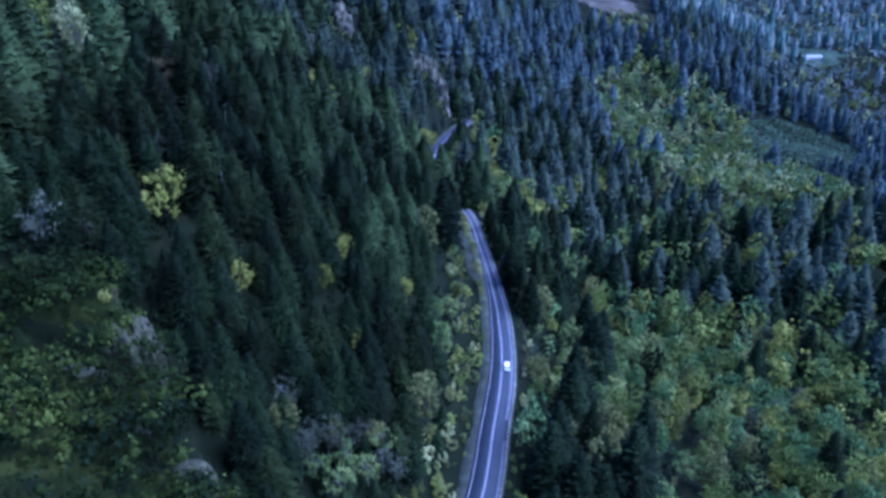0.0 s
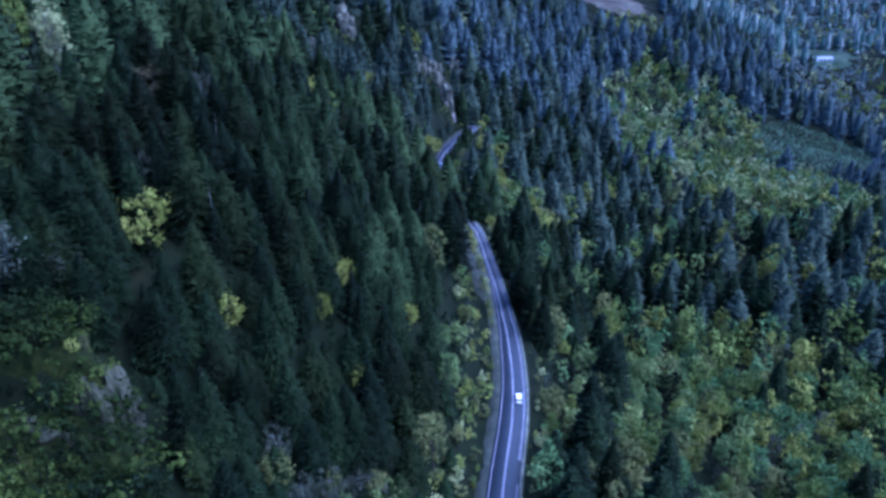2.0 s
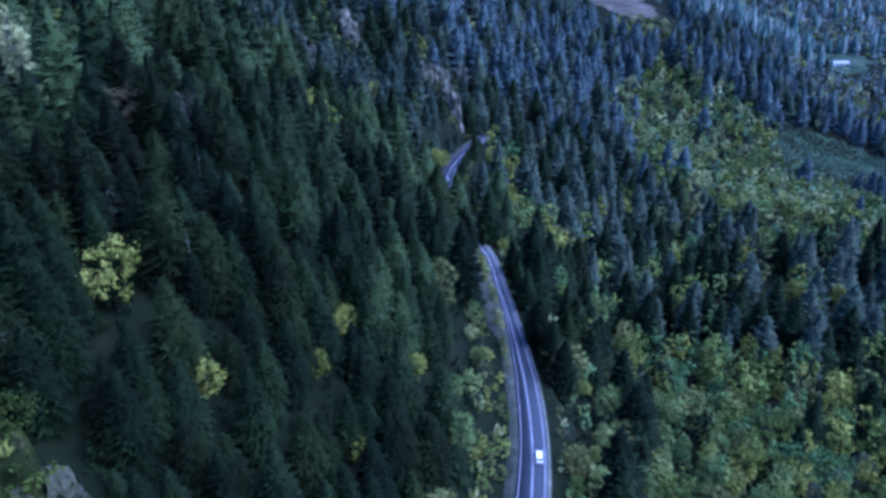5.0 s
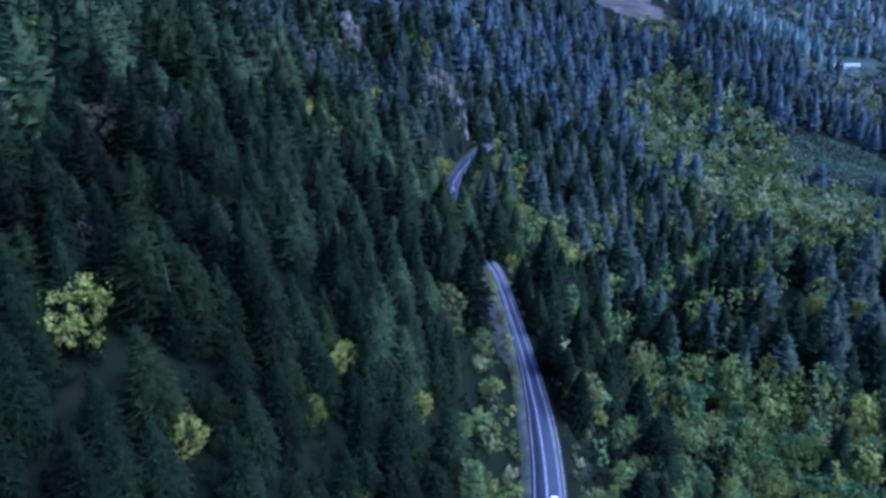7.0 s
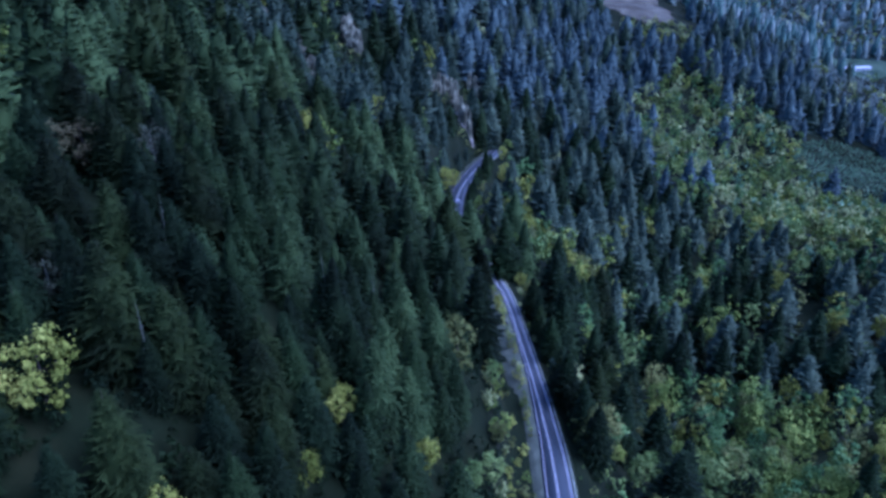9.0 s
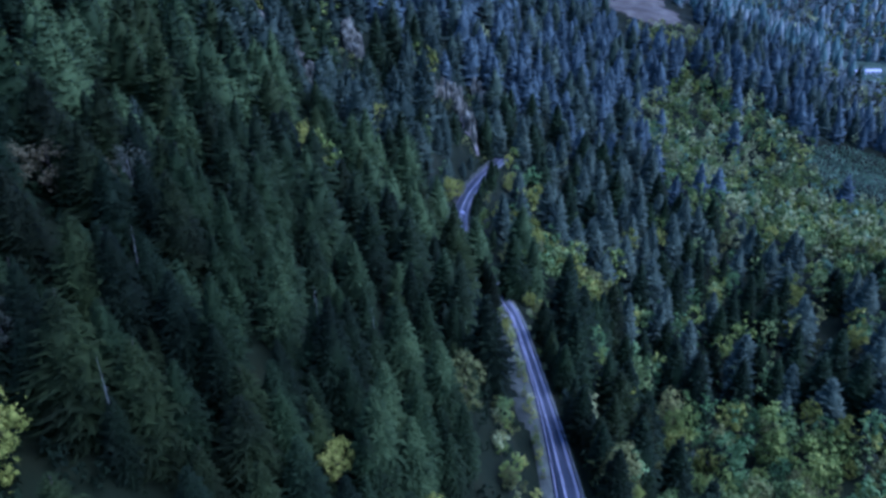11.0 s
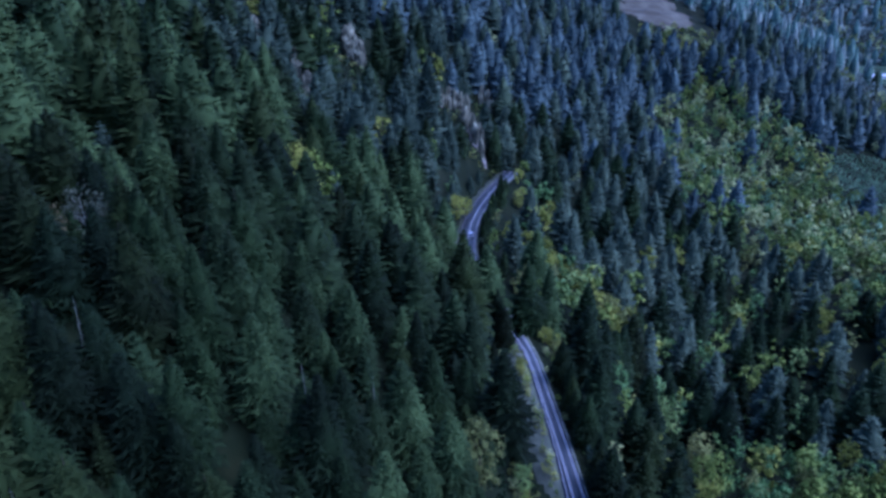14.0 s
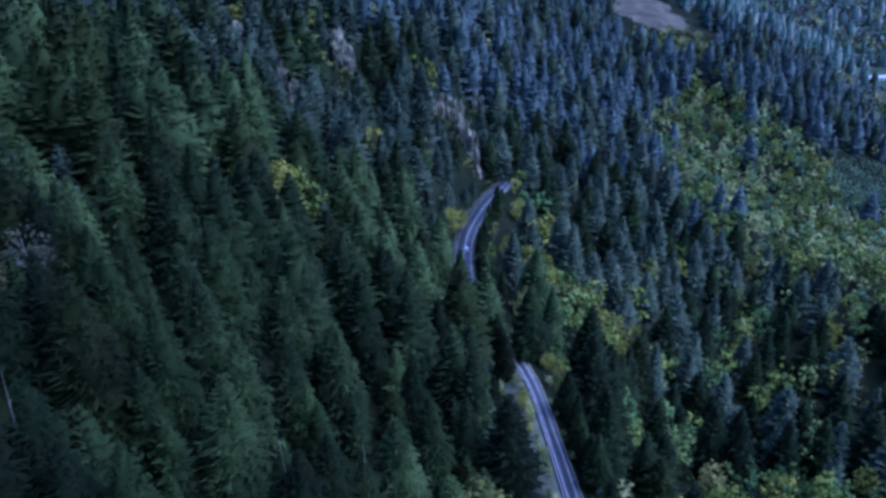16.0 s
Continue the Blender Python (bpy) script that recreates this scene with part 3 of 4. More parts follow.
r = np.random.RandomState(77)
edge_firs = []
for k in range(len(LINE)):
    if 265 < LINE[k][1] < 302:
        edge_firs.append(tuple(LINE[k] + LINE_SIDE[k] * r.uniform(-5.4, -3.9)))
    if 190 < LINE[k][1] < 250 and k % 3 == 0:
        edge_firs.append(tuple(LINE[k] + LINE_SIDE[k] * r.uniform(6.5, 10.0)))
edge_sizes = list(r.uniform(14, 21, len(edge_firs)))
for k in range(len(LINE)):
    if 306 < LINE[k][1] < 400:
        edge_firs.append(tuple(LINE[k] + LINE_SIDE[k] * r.uniform(5.2, 7.5)))
        edge_sizes.append(r.uniform(6, 11))
for spot in [(-3, 272), (-8, 268), (-5, 276), (-2, 269), (-9, 282), (-1, 276), (-3, 280), (-5.5, 290), (-7, 297)]:
    edge_firs.append(spot)
    edge_sizes.append(r.uniform(21, 25))
planted([copy_thing(m, pose(0, 0, 0)) for m in fir_models[:3]], edge_firs, edge_sizes, 22.0, 78)

# broadleaf trees nearest the path, one by one
leaf_models = []
for k in range(8):
    r = np.random.RandomState(200 + k)
    kind = (0, 1, 3, 3, 1, 1, 3, 1)[k]
    leaf_models.append(tree("broadleaf_tree", ("green broadleaf tree with loose rounded crown", "grey-green broadleaf tree with loose crown",
                            "yellow-green autumn broadleaf tree", "dull olive broadleaf tree losing its leaves")[kind], "broadleaf tree",
                            blades_broadleaf(r, 14.0, 3.9, 48, 34, 0.26, 0.12, 0.5), trunk_parts(r, 11, 0.22, 7, 4.0), M_LEAF[kind], M_BARK, "broadleaf trees in the valley"))
close_leaf = np.flatnonzero(broad & (px > -95) & (px < 130) & (py < 300))
close_leaf = close_leaf[np.argsort(np.hypot(px[close_leaf] - 20, py[close_leaf] - 150))][:84]
planted(leaf_models, list(zip(px[close_leaf], py[close_leaf])), 16 * tall[close_leaf], 14.0, 22)

rest = np.ones(len(px), bool)
rest[close] = rest[close_leaf] = False
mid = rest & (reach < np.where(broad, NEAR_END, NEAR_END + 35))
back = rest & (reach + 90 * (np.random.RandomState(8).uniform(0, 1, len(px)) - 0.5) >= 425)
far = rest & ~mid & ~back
GROVE = [M_LEAF[0], M_LEAF[1], M_LEAF[2], M_PALE_LEAF]
# fir tones turn paler and bluer stand by stand outward, as haze would
for sel, b, kinds, mats, w, size, nm, lb in (
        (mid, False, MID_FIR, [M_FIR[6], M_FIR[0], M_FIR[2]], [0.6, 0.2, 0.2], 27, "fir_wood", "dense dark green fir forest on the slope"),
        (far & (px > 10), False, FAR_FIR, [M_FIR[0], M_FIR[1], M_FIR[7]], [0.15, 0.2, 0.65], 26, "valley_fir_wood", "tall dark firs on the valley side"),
        (far & (px <= 10), False, FAR_FIR, [M_FIR[6], M_FIR[7], M_FIR[4]], [0.42, 0.53, 0.05], 27, "slope_fir_wood", "dense firs high on the slope, colour paled as by haze"),
        (back, False, BACK_FIR, [M_FIR[7], M_FIR[5], M_FIR[4]], [0.2, 0.7, 0.1], 26, "distant_fir_wood", "dense fir forest on the far slope, haze blue in its colour"),
        (mid, True, MID_LEAF, [*M_LEAF, M_TEAL], [0.32, 0.18, 0.18, 0.08, 0.24], 19, "broadleaf_wood", "mixed broadleaf trees turning yellow"),
        (far, True, FAR_LEAF, [*M_LEAF, M_TEAL], [0.3, 0.2, 0.18, 0.1, 0.22], 20, "valley_broadleaf_wood", "grey-green broadleaf trees on the valley floor"),
        (back, True, GROVE_LEAF, GROVE, [0.36, 0.32, 0.04, 0.28], 16, "distant_broadleaf_wood", "light green broadleaf grove in the valley")):
    s = sel & (broad == b)
    if nm == "fir_wood":
        over = s & (px > -66) & (px <= 20) & (py < 255)
        s &= ~over
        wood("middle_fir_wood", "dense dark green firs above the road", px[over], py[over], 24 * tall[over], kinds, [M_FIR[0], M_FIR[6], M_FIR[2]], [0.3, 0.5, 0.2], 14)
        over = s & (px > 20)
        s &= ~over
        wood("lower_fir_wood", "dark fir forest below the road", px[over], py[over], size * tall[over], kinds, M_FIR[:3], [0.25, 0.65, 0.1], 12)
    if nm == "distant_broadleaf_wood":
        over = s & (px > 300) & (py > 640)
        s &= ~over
        wood("valley_floor_wood", "broadleaf trees far down the valley, haze put into their colour", px[over], py[over], 17 * tall[over], GROVE_LEAF, [M_HAZE_LEAF, M_LEAF[0], M_PALE_LEAF], [0.6, 0.25, 0.15], 10)
    wood(nm, lb, px[s], py[s], size * tall[s], kinds, mats, w, 9)

qx, qy = scattered(-210, 4, 84, 420, 9.4, 171)
qh, qn = np.random.RandomState(172).uniform(5, 14, len(qx)), np.hypot(qx, qy - 60) < 150
wood("young_fir_wood", "young firs filling the gaps on the slope", qx[qn], qy[qn], qh[qn] * 0.85, FAR_FIR, M_FIR[:3], [0.4, 0.4, 0.2], 173)
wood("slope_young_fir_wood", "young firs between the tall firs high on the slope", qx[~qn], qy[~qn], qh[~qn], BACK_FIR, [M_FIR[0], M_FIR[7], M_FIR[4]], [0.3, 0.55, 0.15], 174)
bx, by = scattered(24, 270, 120, 440, 9.0, 181)
bk = (np.random.RandomState(182).uniform(0, 1, len(bx)) < np.where(oval(bx, by, 114, 205, 66, 80) < 1, 0.85, 0.05 + 0.22 * (waves(bx, by, 45, 16) > 0.2)))
bh, bn = np.random.RandomState(183).uniform(8, 20, len(bx)), oval(bx, by, 114, 205, 66, 80) < 1
BRUSH = [M_LEAF[0], M_LEAF[1], M_TEAL, M_LEAF[2], M_LEAF[3], M_FIR[0]]
wood("valley_brush", "light green broadleaf trees between the firs", bx[bk & ~bn], by[bk & ~bn], bh[bk & ~bn], FAR_LEAF, BRUSH[:4], [0.34, 0.14, 0.3, 0.22], 184)
wood("valley_thicket", "teal and yellow-green broadleaf thicket below the road", bx[bk & bn], by[bk & bn], bh[bk & bn], MID_LEAF, BRUSH, [0.24, 0.12, 0.27, 0.2, 0.08, 0.09], 185)
hx, hy = scattered(110, 310, 385, 660, 8.6, 191)
hk = (oval(hx, hy, 206, 520, 88, 130) < 1) & (broad_share(hx, hy) > 0.5)
wood("grove_trees", "light green broadleaf crowns of the valley grove", hx[hk], hy[hk], np.random.RandomState(193).uniform(7, 17, hk.sum()), GROVE_LEAF, [*GROVE, M_TEAL, M_SAPLING], [0.2, 0.22, 0.05, 0.25, 0.13, 0.15], 194)
vx, vy = scattered(-110, 70, 55, 240, 4.9, 71, False)
inner = (vx > -86) & (vx < -3) & (vy > 84) & (vy < 206)
ix, iy = scattered(-86, -3, 84, 206, 3.8, 79, False)
vx, vy = np.r_[vx[~inner], ix], np.r_[vy[~inner], iy]
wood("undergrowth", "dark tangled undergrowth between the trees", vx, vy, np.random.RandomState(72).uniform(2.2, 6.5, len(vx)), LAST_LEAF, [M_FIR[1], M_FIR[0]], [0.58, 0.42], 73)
wx, wy = scattered(24, 200, 110, 340, 7.5, 75, False)
wood("valley_undergrowth", "green bushes between the valley trees", wx, wy, np.random.RandomState(76).uniform(2.5, 7.0, len(wx)), LAST_LEAF, [M_FIR[7], M_TEAL, M_LEAF[1], M_LEAF[3]], [0.4, 0.25, 0.2, 0.15], 77)

ux, uy = scattered(60, 800, 800, 1250, 13.5, 31)
# more pale broadleaf beyond 900 m, to lighten the hillside like haze
ub = np.random.RandomState(32).uniform(0, 1, len(ux)) < np.where(uy > 900, 0.72, broad_share(ux, uy))
ut = np.random.RandomState(33).uniform(0.6, 1.1, len(ux))
wood("hilltop_fir_wood", "fir forest on the distant hillside, haze blue in its colour", ux[~ub], uy[~ub], 24 * ut[~ub], LAST_FIR, [M_HAZE_LEAF, M_FIR[3]], [0.3, 0.7], 34)
wood("hilltop_broadleaf_wood", "broadleaf trees on the distant hillside, paled as by haze", ux[ub], uy[ub], 17 * ut[ub], HILL_LEAF, [M_LEAF[0], M_HAZE_LEAF, M_PALE_LEAF], [0.12, 0.68, 0.2], 35)

# low brush on the clearings below the rocks and along the bend
cx, cy = np.meshgrid(np.arange(-115, 24, 2.7), np.arange(300, 482, 2.7), indexing="ij")
cx, cy = [v.ravel() + np.random.RandomState(151 + k).uniform(-1.2, 1.2, v.size) for k, v in enumerate((cx, cy))]
ck = (oval(cx, cy, -8, 436, 12, 25) < 1) | (oval(cx, cy, 5, 466, 6, 15) < 1) | (oval(cx, cy, 2, 421, 8, 9) < 1) | (oval(cx, cy, 3, 352, 6, 26) < 1)
for lx, ly, lh in OUTCROPS + PINNACLES:
    ck |= oval(cx, cy, lx * 0.95, ly - 16, 1.6 * lh, 5.6 * lh) < 1
gully = curve(np.array([(-19, 442), (-13, 452), (-8, 458), (-6, 446), (-4, 437), (-1, 428), (3, 421.0)]), 0.9)
ck &= (np.abs(from_road(cx, cy)[0]) > 5.2) & (((np.stack([cx, cy], 1)[:, None] - gully[None]) ** 2).sum(-1).min(1) > 9)
wood("clearing_brush", "low dark brush and young trees on the clearings", cx[ck], cy[ck], np.random.RandomState(153).uniform(1.8, 5.5, ck.sum()), LAST_LEAF, [M_FIR[0], M_FIR[7], M_LEAF[3], M_LEAF[1]], [0.3, 0.35, 0.2, 0.15], 154)

# young plantation on the valley floor
r = np.random.RandomState(41)
YX, YY = np.meshgrid(np.arange(262, 364, 3.6), np.arange(545, 626, 3.6), indexing="ij")
yx, yy = YX.ravel() + r.uniform(-0.5, 0.5, YX.size), YY.ravel() + r.uniform(-0.5, 0.5, YX.size)
ok = oval(yx, yy, *YOUNG) < 1.03
wood("young_plantation", "rows of young blue-green saplings on the valley floor", yx[ok], yy[ok], r.uniform(3.0, 4.6, ok.sum()), HILL_LEAF, [M_SAPLING], [1.0], 42)

# ---- single trees that stand out ----


def loner(name, label, category, x, y, height, crown=None, leaf=None, bark=M_BARK, limbs=7, reach=0.3, twigs=0, thick=0.02, sink=0.2, low=0.3, group=""):
    r = np.random.RandomState(int(abs(x) * 17 + y * 3) % 9999)
    base = tree(name, label, category, crown(r, height) if crown else None, trunk_parts(r, height * 0.9, thick * height, limbs, reach * height, twigs=twigs, low=low), leaf, bark, group)
    base.matrix_basis = pose(x, y, land([x], [y])[0] - sink, r.uniform(-3, 3), r.uniform(-3, 3), r.uniform(0, 360))
    return base


def loose(r, h):
    return blades_broadleaf(r, h, 0.37 * h, 60, 26, 0.024 * h, 0.06, 0.45)


def slender(r, h):
    return blades_broadleaf(r, h, 0.21 * h, 30, 40, 0.02 * h, 0.06, 0.45)


def thin_crown(r, h):
    return blades_broadleaf(r, h, 0.34 * h, 30, 34, 0.022 * h, 0.2)


for x, y, h in YELLOW:
    loner("yellow_tree", "bright yellow-green autumn maple among dark firs", "broadleaf tree", x, y, h, loose, M_LEAF[2], group="yellow autumn trees")
for x, y, h in [(30, 231, 13), (31, 238, 11), (44, 246, 11), (36, 250, 10), (-96, 186, 19), (-92, 180, 18), (-101, 196, 20), (-88, 174, 16), (-108, 206, 19), (-98, 190, 17), (-83, 169, 13)]:
    loner("poplar_tree", "pale yellow-green poplar with slender crown", "broadleaf tree", x, y, h, slender, M_PALE_LEAF, M_PALE_BARK, group="pale poplars")
for x, y, h in [(27, 193, 15), (26, 160, 12), (29, 200, 12), (28, 168, 9), (-22, 108, 9), (-14, 112, 8), (-30, 104, 9), (-9, 117, 7)]:
    loner("broadleaf_tree", "dull ochre-green broadleaf tree near the road", "broadleaf tree", x, y, h, loose, M_LEAF[3], group="ochre roadside trees")
for x, y, h in [(-69, 110, 13), (-64, 114, 12), (-63, 150, 12), (-26, 100, 10), (-20, 106, 9), (-30, 108, 10), (-12, 108, 8), (-16, 114, 8), (-89, 291, 14), (-91, 370, 14),
                (-74, 352, 13), (-80, 340, 13), (-62, 188, 13), (-50, 206, 13), (84, 180, 11), (96, 214, 11), (132, 262, 12), (120, 200, 11), (150, 250, 12), (100, 190, 13), (110, 203, 12), (88, 206, 13), (125, 215, 12), (104, 228, 13), (138, 222, 13), (92, 234, 12), (118, 182, 13), (78, 197, 12)]:
    loner("bare_tree", "grey half-bare broadleaf tree with pale branches", "broadleaf tree", x, y, h, thin_crown, M_TWIG, M_PALE_BARK, 11, 0.32, 5, group="bare grey trees")
for x, y, h in [(12.1, 336.6, 9), (13.7, 327, 10), (17.7, 328.6, 11), (23, 345, 10), (25, 327.5, 11), (28, 322, 10), (39, 343, 12), (45, 352, 11), (52, 452, 11)]:
    loner("yellow_tree", "soft yellow-green broadleaf tree below the road", "broadleaf tree", x, y, h, loose, M_PALE_LEAF if h > 10 else M_LEAF[2], group="yellow trees below the road")
for x, y, h in [(-25, 102.6, 10), (-23, 99, 9), (-21, 107, 10), (-18.7, 104, 9), (-16, 110, 10), (-14.6, 103.6, 9), (-12, 111, 9), (-9.6, 107, 8), (-8, 113, 8), (-19, 97.5, 9), (-24, 107, 10)]:
    loner("sapling", "pale grey-green thin sapling on the slope above the road", "broadleaf tree", x, y, h, thin_crown, M_LEAF[1] if h == 9 else M_TWIG, M_PALE_BARK, 11, 0.32, 5, group="thin pale saplings")
for x, y, h in [(-70, 180, 12), (-65, 183, 11), (-74, 176, 11)]:
    loner("rusty_tree", "rust-brown thinning broadleaf tree", "broadleaf tree", x, y, h, thin_crown, M_RUST, M_BARK, 9, 0.3, 4, group="rusty trees")
for x, y, h in [(-47.5, 143, 20), (-27.4, 171.6, 27), (-52, 164, 19), (-21.4, 185.2, 19), (-46, 118, 13), (80, 250, 13), (108, 216, 12)]:
    loner("dead_snag", "bare bleached dead trunk with broken stubs", "dead tree", x, y, h, bark=M_PALE_BARK, limbs=14, reach=0.05, thick=0.006, low=0.35, group="bleached snags")

loner("yellow_bush", "yellow-green bush on the edge of the rock spur", "shrub", -53.3, 96.2, 2.8, loose, M_LEAF[2], limbs=5)
loner("rusty_bush", "brownish bush hanging over the rock face", "shrub", -52.5, 97.6, 3.2, thin_crown, M_RUST, limbs=5)
planted([copy_thing(m, pose(0, 0, 0)) for m in fir_models[:3]], [(-61, 78), (-57, 70), (-63, 88), (-54, 64), (-59, 95), (-50, 60), (-66, 82), (-55, 84), (-44, 66)], [7, 6, 8, 5, 7, 5, 9, 4.5, 4], 22.0, 64)

# ---- roadside shrubs ----
shrub_models = []
for k in range(6):
    r = np.random.RandomState(300 + k)
    shrub_models.append(tree("roadside_shrub", ("grey-green leafy shrub on the road verge", "dull straggly shrub on the road verge", "yellow-green shrub on the road verge")[k % 3], "shrub",
                             blades_broadleaf(r, 4.0, 1.8, 17, 18, 0.2, 0.0, 0.45), trunk_parts(r, 2.6, 0.07, 3, 1.4, 4), [M_LEAF[1], M_LEAF[3], M_PALE_LEAF, M_LEAF[0], M_LEAF[3], M_LEAF[2]][k],
                             M_BARK, "roadside shrubs"))
r = np.random.RandomState(55)
spots, sizes = [], []
for k in range(0, len(LINE)):
    y = LINE[k][1]
    if not 96 < y < 262:
        continue
    for lo, hi, odds, tallest in ((-14.5, -5.8, 3, 5.0), (4.6, 9.5, 1, 4.5)):
        for _ in range(odds):
            if r.uniform() < 0.8:
                d = r.uniform(lo, hi)
                p = LINE[k] + LINE_SIDE[k] * d + LINE_AHEAD[k] * r.uniform(-1, 1)
                spots.append(tuple(p))
                sizes.append(r.uniform(2.5, tallest) * (0.6 if abs(d) < 6.5 else 1))
for k in range(len(LINE)):
    if 196 < LINE[k][1] < 262:
        spots.append(tuple(LINE[k] + LINE_SIDE[k] * (np.interp(LINE[k][1], *KERB) - r.uniform(1.1, 2.6))))
        sizes.append(r.uniform(2.2, 4.2))
planted(shrub_models, spots, sizes, 4.0, 56, 0.1)

# ---- rocks ----


def rock(name, label, x, y, z, rx, ry, rz, seed, turn=0.0, sharp=0.5, detail=4, mat=None, crowned=0.0, parent=None):
    """A craggy mass: a ball cut by random planes, then roughened in strata."""
    bm = bmesh.new()
    bmesh.ops.create_icosphere(bm, subdivisions=detail, radius=1.0)
    r = np.random.RandomState(seed)
    planes = r.normal(size=(14, 3)) * (1, 1, 0.55)
    planes /= np.linalg.norm(planes, axis=1)[:, None]
    cut = r.uniform(0.45, 0.85, 14) if sharp > 0.3 else r.uniform(0.8, 0.98, 14)
    for v in bm.verts:
        p = np.array(v.co)
        s = 1.0
        for n, c in zip(planes, cut):
            d = p @ n
            if d > c:
                s = min(s, c / d)
        q = Vector(p * (1 + (s - 1) * (0.8 + 0.2 * sharp)))
        w = Vector((q.x * rx, q.y * ry, q.z * rz))
        k = noise.noise(w * 0.4 + Vector((seed, 0, 0))) * 0.3 * min(1, sharp * 2) + noise.noise(w * 1.1) * 0.16 * sharp + abs(noise.noise(Vector((w.x * 0.9, w.y * 0.9, w.z * 0.12)))) * 0.5 * sharp + noise.noise(w * 2.6) * 0.05
        v.co = q * (1 + k)
        v.co.x, v.co.y, v.co.z = v.co.x * rx, v.co.y * ry, v.co.z * rz
    me = bpy.data.meshes.new(name)
    bm.to_mesh(me)
    bm.free()
    me.materials.append(mat or M_ROCK)
    ob = new(name, me)
    ob.matrix_basis = pose(x, y, z, 0, 0, turn)
    if parent is None:
        tagged(ob, label, "rock")
    return ob


for j, (x, y, z, rx, ry, rz) in enumerate([(-51.6, 93.6, 47.6, 3.2, 2.6, 5.6), (-49.3, 98.8, 45.0, 3.4, 3.4, 7.5)]):
    rock("cliff_rock", "dark grey rock face at the edge of a mossy spur", x, y, z, rx, ry, rz, 70 + j, 25 * j, 0.8)
rock("boulder", "smooth rounded grey boulder on the spur", -35.5, 75, 38.2, 3.6, 3.6, 4.4, 81, 10, 0.1)
for j, (x, y) in enumerate([(-52, 88), (-53.6, 86.4), (-55.4, 87), (-57.5, 89.2), (-59.6, 91.4), (-43.3, 79.8)]):
    rock("boulder", "pale lichen-covered boulder on the mossy spur", x, y, land([x], [y])[0] + 0.1, 2.3 - 0.2 * j, 1.7 - 0.1 * j, 1.0, 90 + j, 40 * j, 0.5, 3)
# rock cutting above the road bend: narrow weathered ribs on a steep gully
cutting = tagged(new("rock_cutting"), "pale grey-brown weathered rock ribs above the road bend", "rock")
r = np.random.RandomState(88)
for j, (x, y) in enumerate(gully):
    x, y = x + r.uniform(-2.6, 2.6), y + r.uniform(-2, 2)
    tall_rib = r.uniform(3.5, 7.5)
    rib = rock("rock_rib", "", x, y, land([x], [y])[0] + tall_rib * 0.35, r.uniform(0.9, 2.0), r.uniform(1.0, 2.0), tall_rib, 110 + j, r.uniform(0, 360), 0.9, 3, M_PALE_ROCK, parent=cutting)
    rib.parent = cutting
for j, (x, y) in enumerate([(3, 474), (6, 476), (9, 475), (12, 478), (7, 470)]):
    rib = rock("rock_rib", "", x, y, land([x], [y])[0] + 4, 1.5, 1.7, r.uniform(5, 8), 170 + j, 50 * j, 0.9, 3, M_PALE_ROCK, parent=cutting)
    rib.parent = cutting
for j, (x, y, size) in enumerate(OUTCROPS):
    rock("rock_outcrop", "pale grey craggy rock outcrop between the firs", x, y, land([x], [y])[0] + size * 1.4, size, size * 0.8, size * 2.3, 150 + j, 35 * j, 0.9, 4, M_PALE_ROCK)
for j, (x, y, z, rx, ry, rz) in enumerate([(-60, 437, 64, 4.8, 4, 10), (-56.5, 436, 60, 3.8, 3.5, 8.5), (-63, 440, 62, 3.2, 3, 8)]):
    rock("rock_pinnacle", "pale grey rock pinnacle above the firs", x, y, z, rx, ry, rz, 130 + j, 20 * j, 0.9, mat=M_PALE_ROCK)

# ---- mossy top of the spur, bare slope and pasture: thin layers on the ground ----


def patch(name, label, mat, cx, cy, rx, ry, step, lift, inside=None):
    X, Y = np.meshgrid(np.arange(cx - rx, cx + rx + 0.1, step), np.arange(cy - ry, cy + ry + 0.1, step), indexing="ij")
    x, y = X.ravel(), Y.ravel()
    ok = inside(x, y) if inside else oval(x, y, cx, cy, rx, ry) + 0.12 * waves(x, y, rx * 0.6, 8) < 0.95
    f = grid_faces(*X.shape)
    f = f[ok[f].all(1)]
    used, f = np.unique(f, return_inverse=True)
    z = land(x, y) + lift
    ob = mesh_object(name, np.stack([x, y, z], 1)[used], f.reshape(-1, 4), [mat], smooth=True)
    return tagged(ob, label, "ground", kind="structure")


patch("moss", "mossy grass on top of the rock spur", M_MOSS, -50, 74, 26, 30, 1.0, 0.35, lambda x, y: (x < -50.5 + (99 - y) * 0.645 + 1.5 * waves(x, y, 7, 4)) & (y < 102))
patch("rock_scar", "pale stony scar below the rock ribs", M_SCAR, -6, 438, 18, 26, 1.2, 0.25, lambda x, y: ((np.stack([x, y], 1)[:, None] - gully[None]) ** 2).sum(-1).min(1) < (3.2 + 1.4 * waves(x, y, 8, 9)) ** 2)
patch("bare_slope", "bare brown cleared hillside", M_SOIL, 176, 796, 40, 50, 3.2, 0.6)
patch("pasture", "green pasture on the valley floor", M_PASTURE, 440, 856, 44, 34, 3.0, 0.8)
r = np.random.RandomState(61)
low_models = []
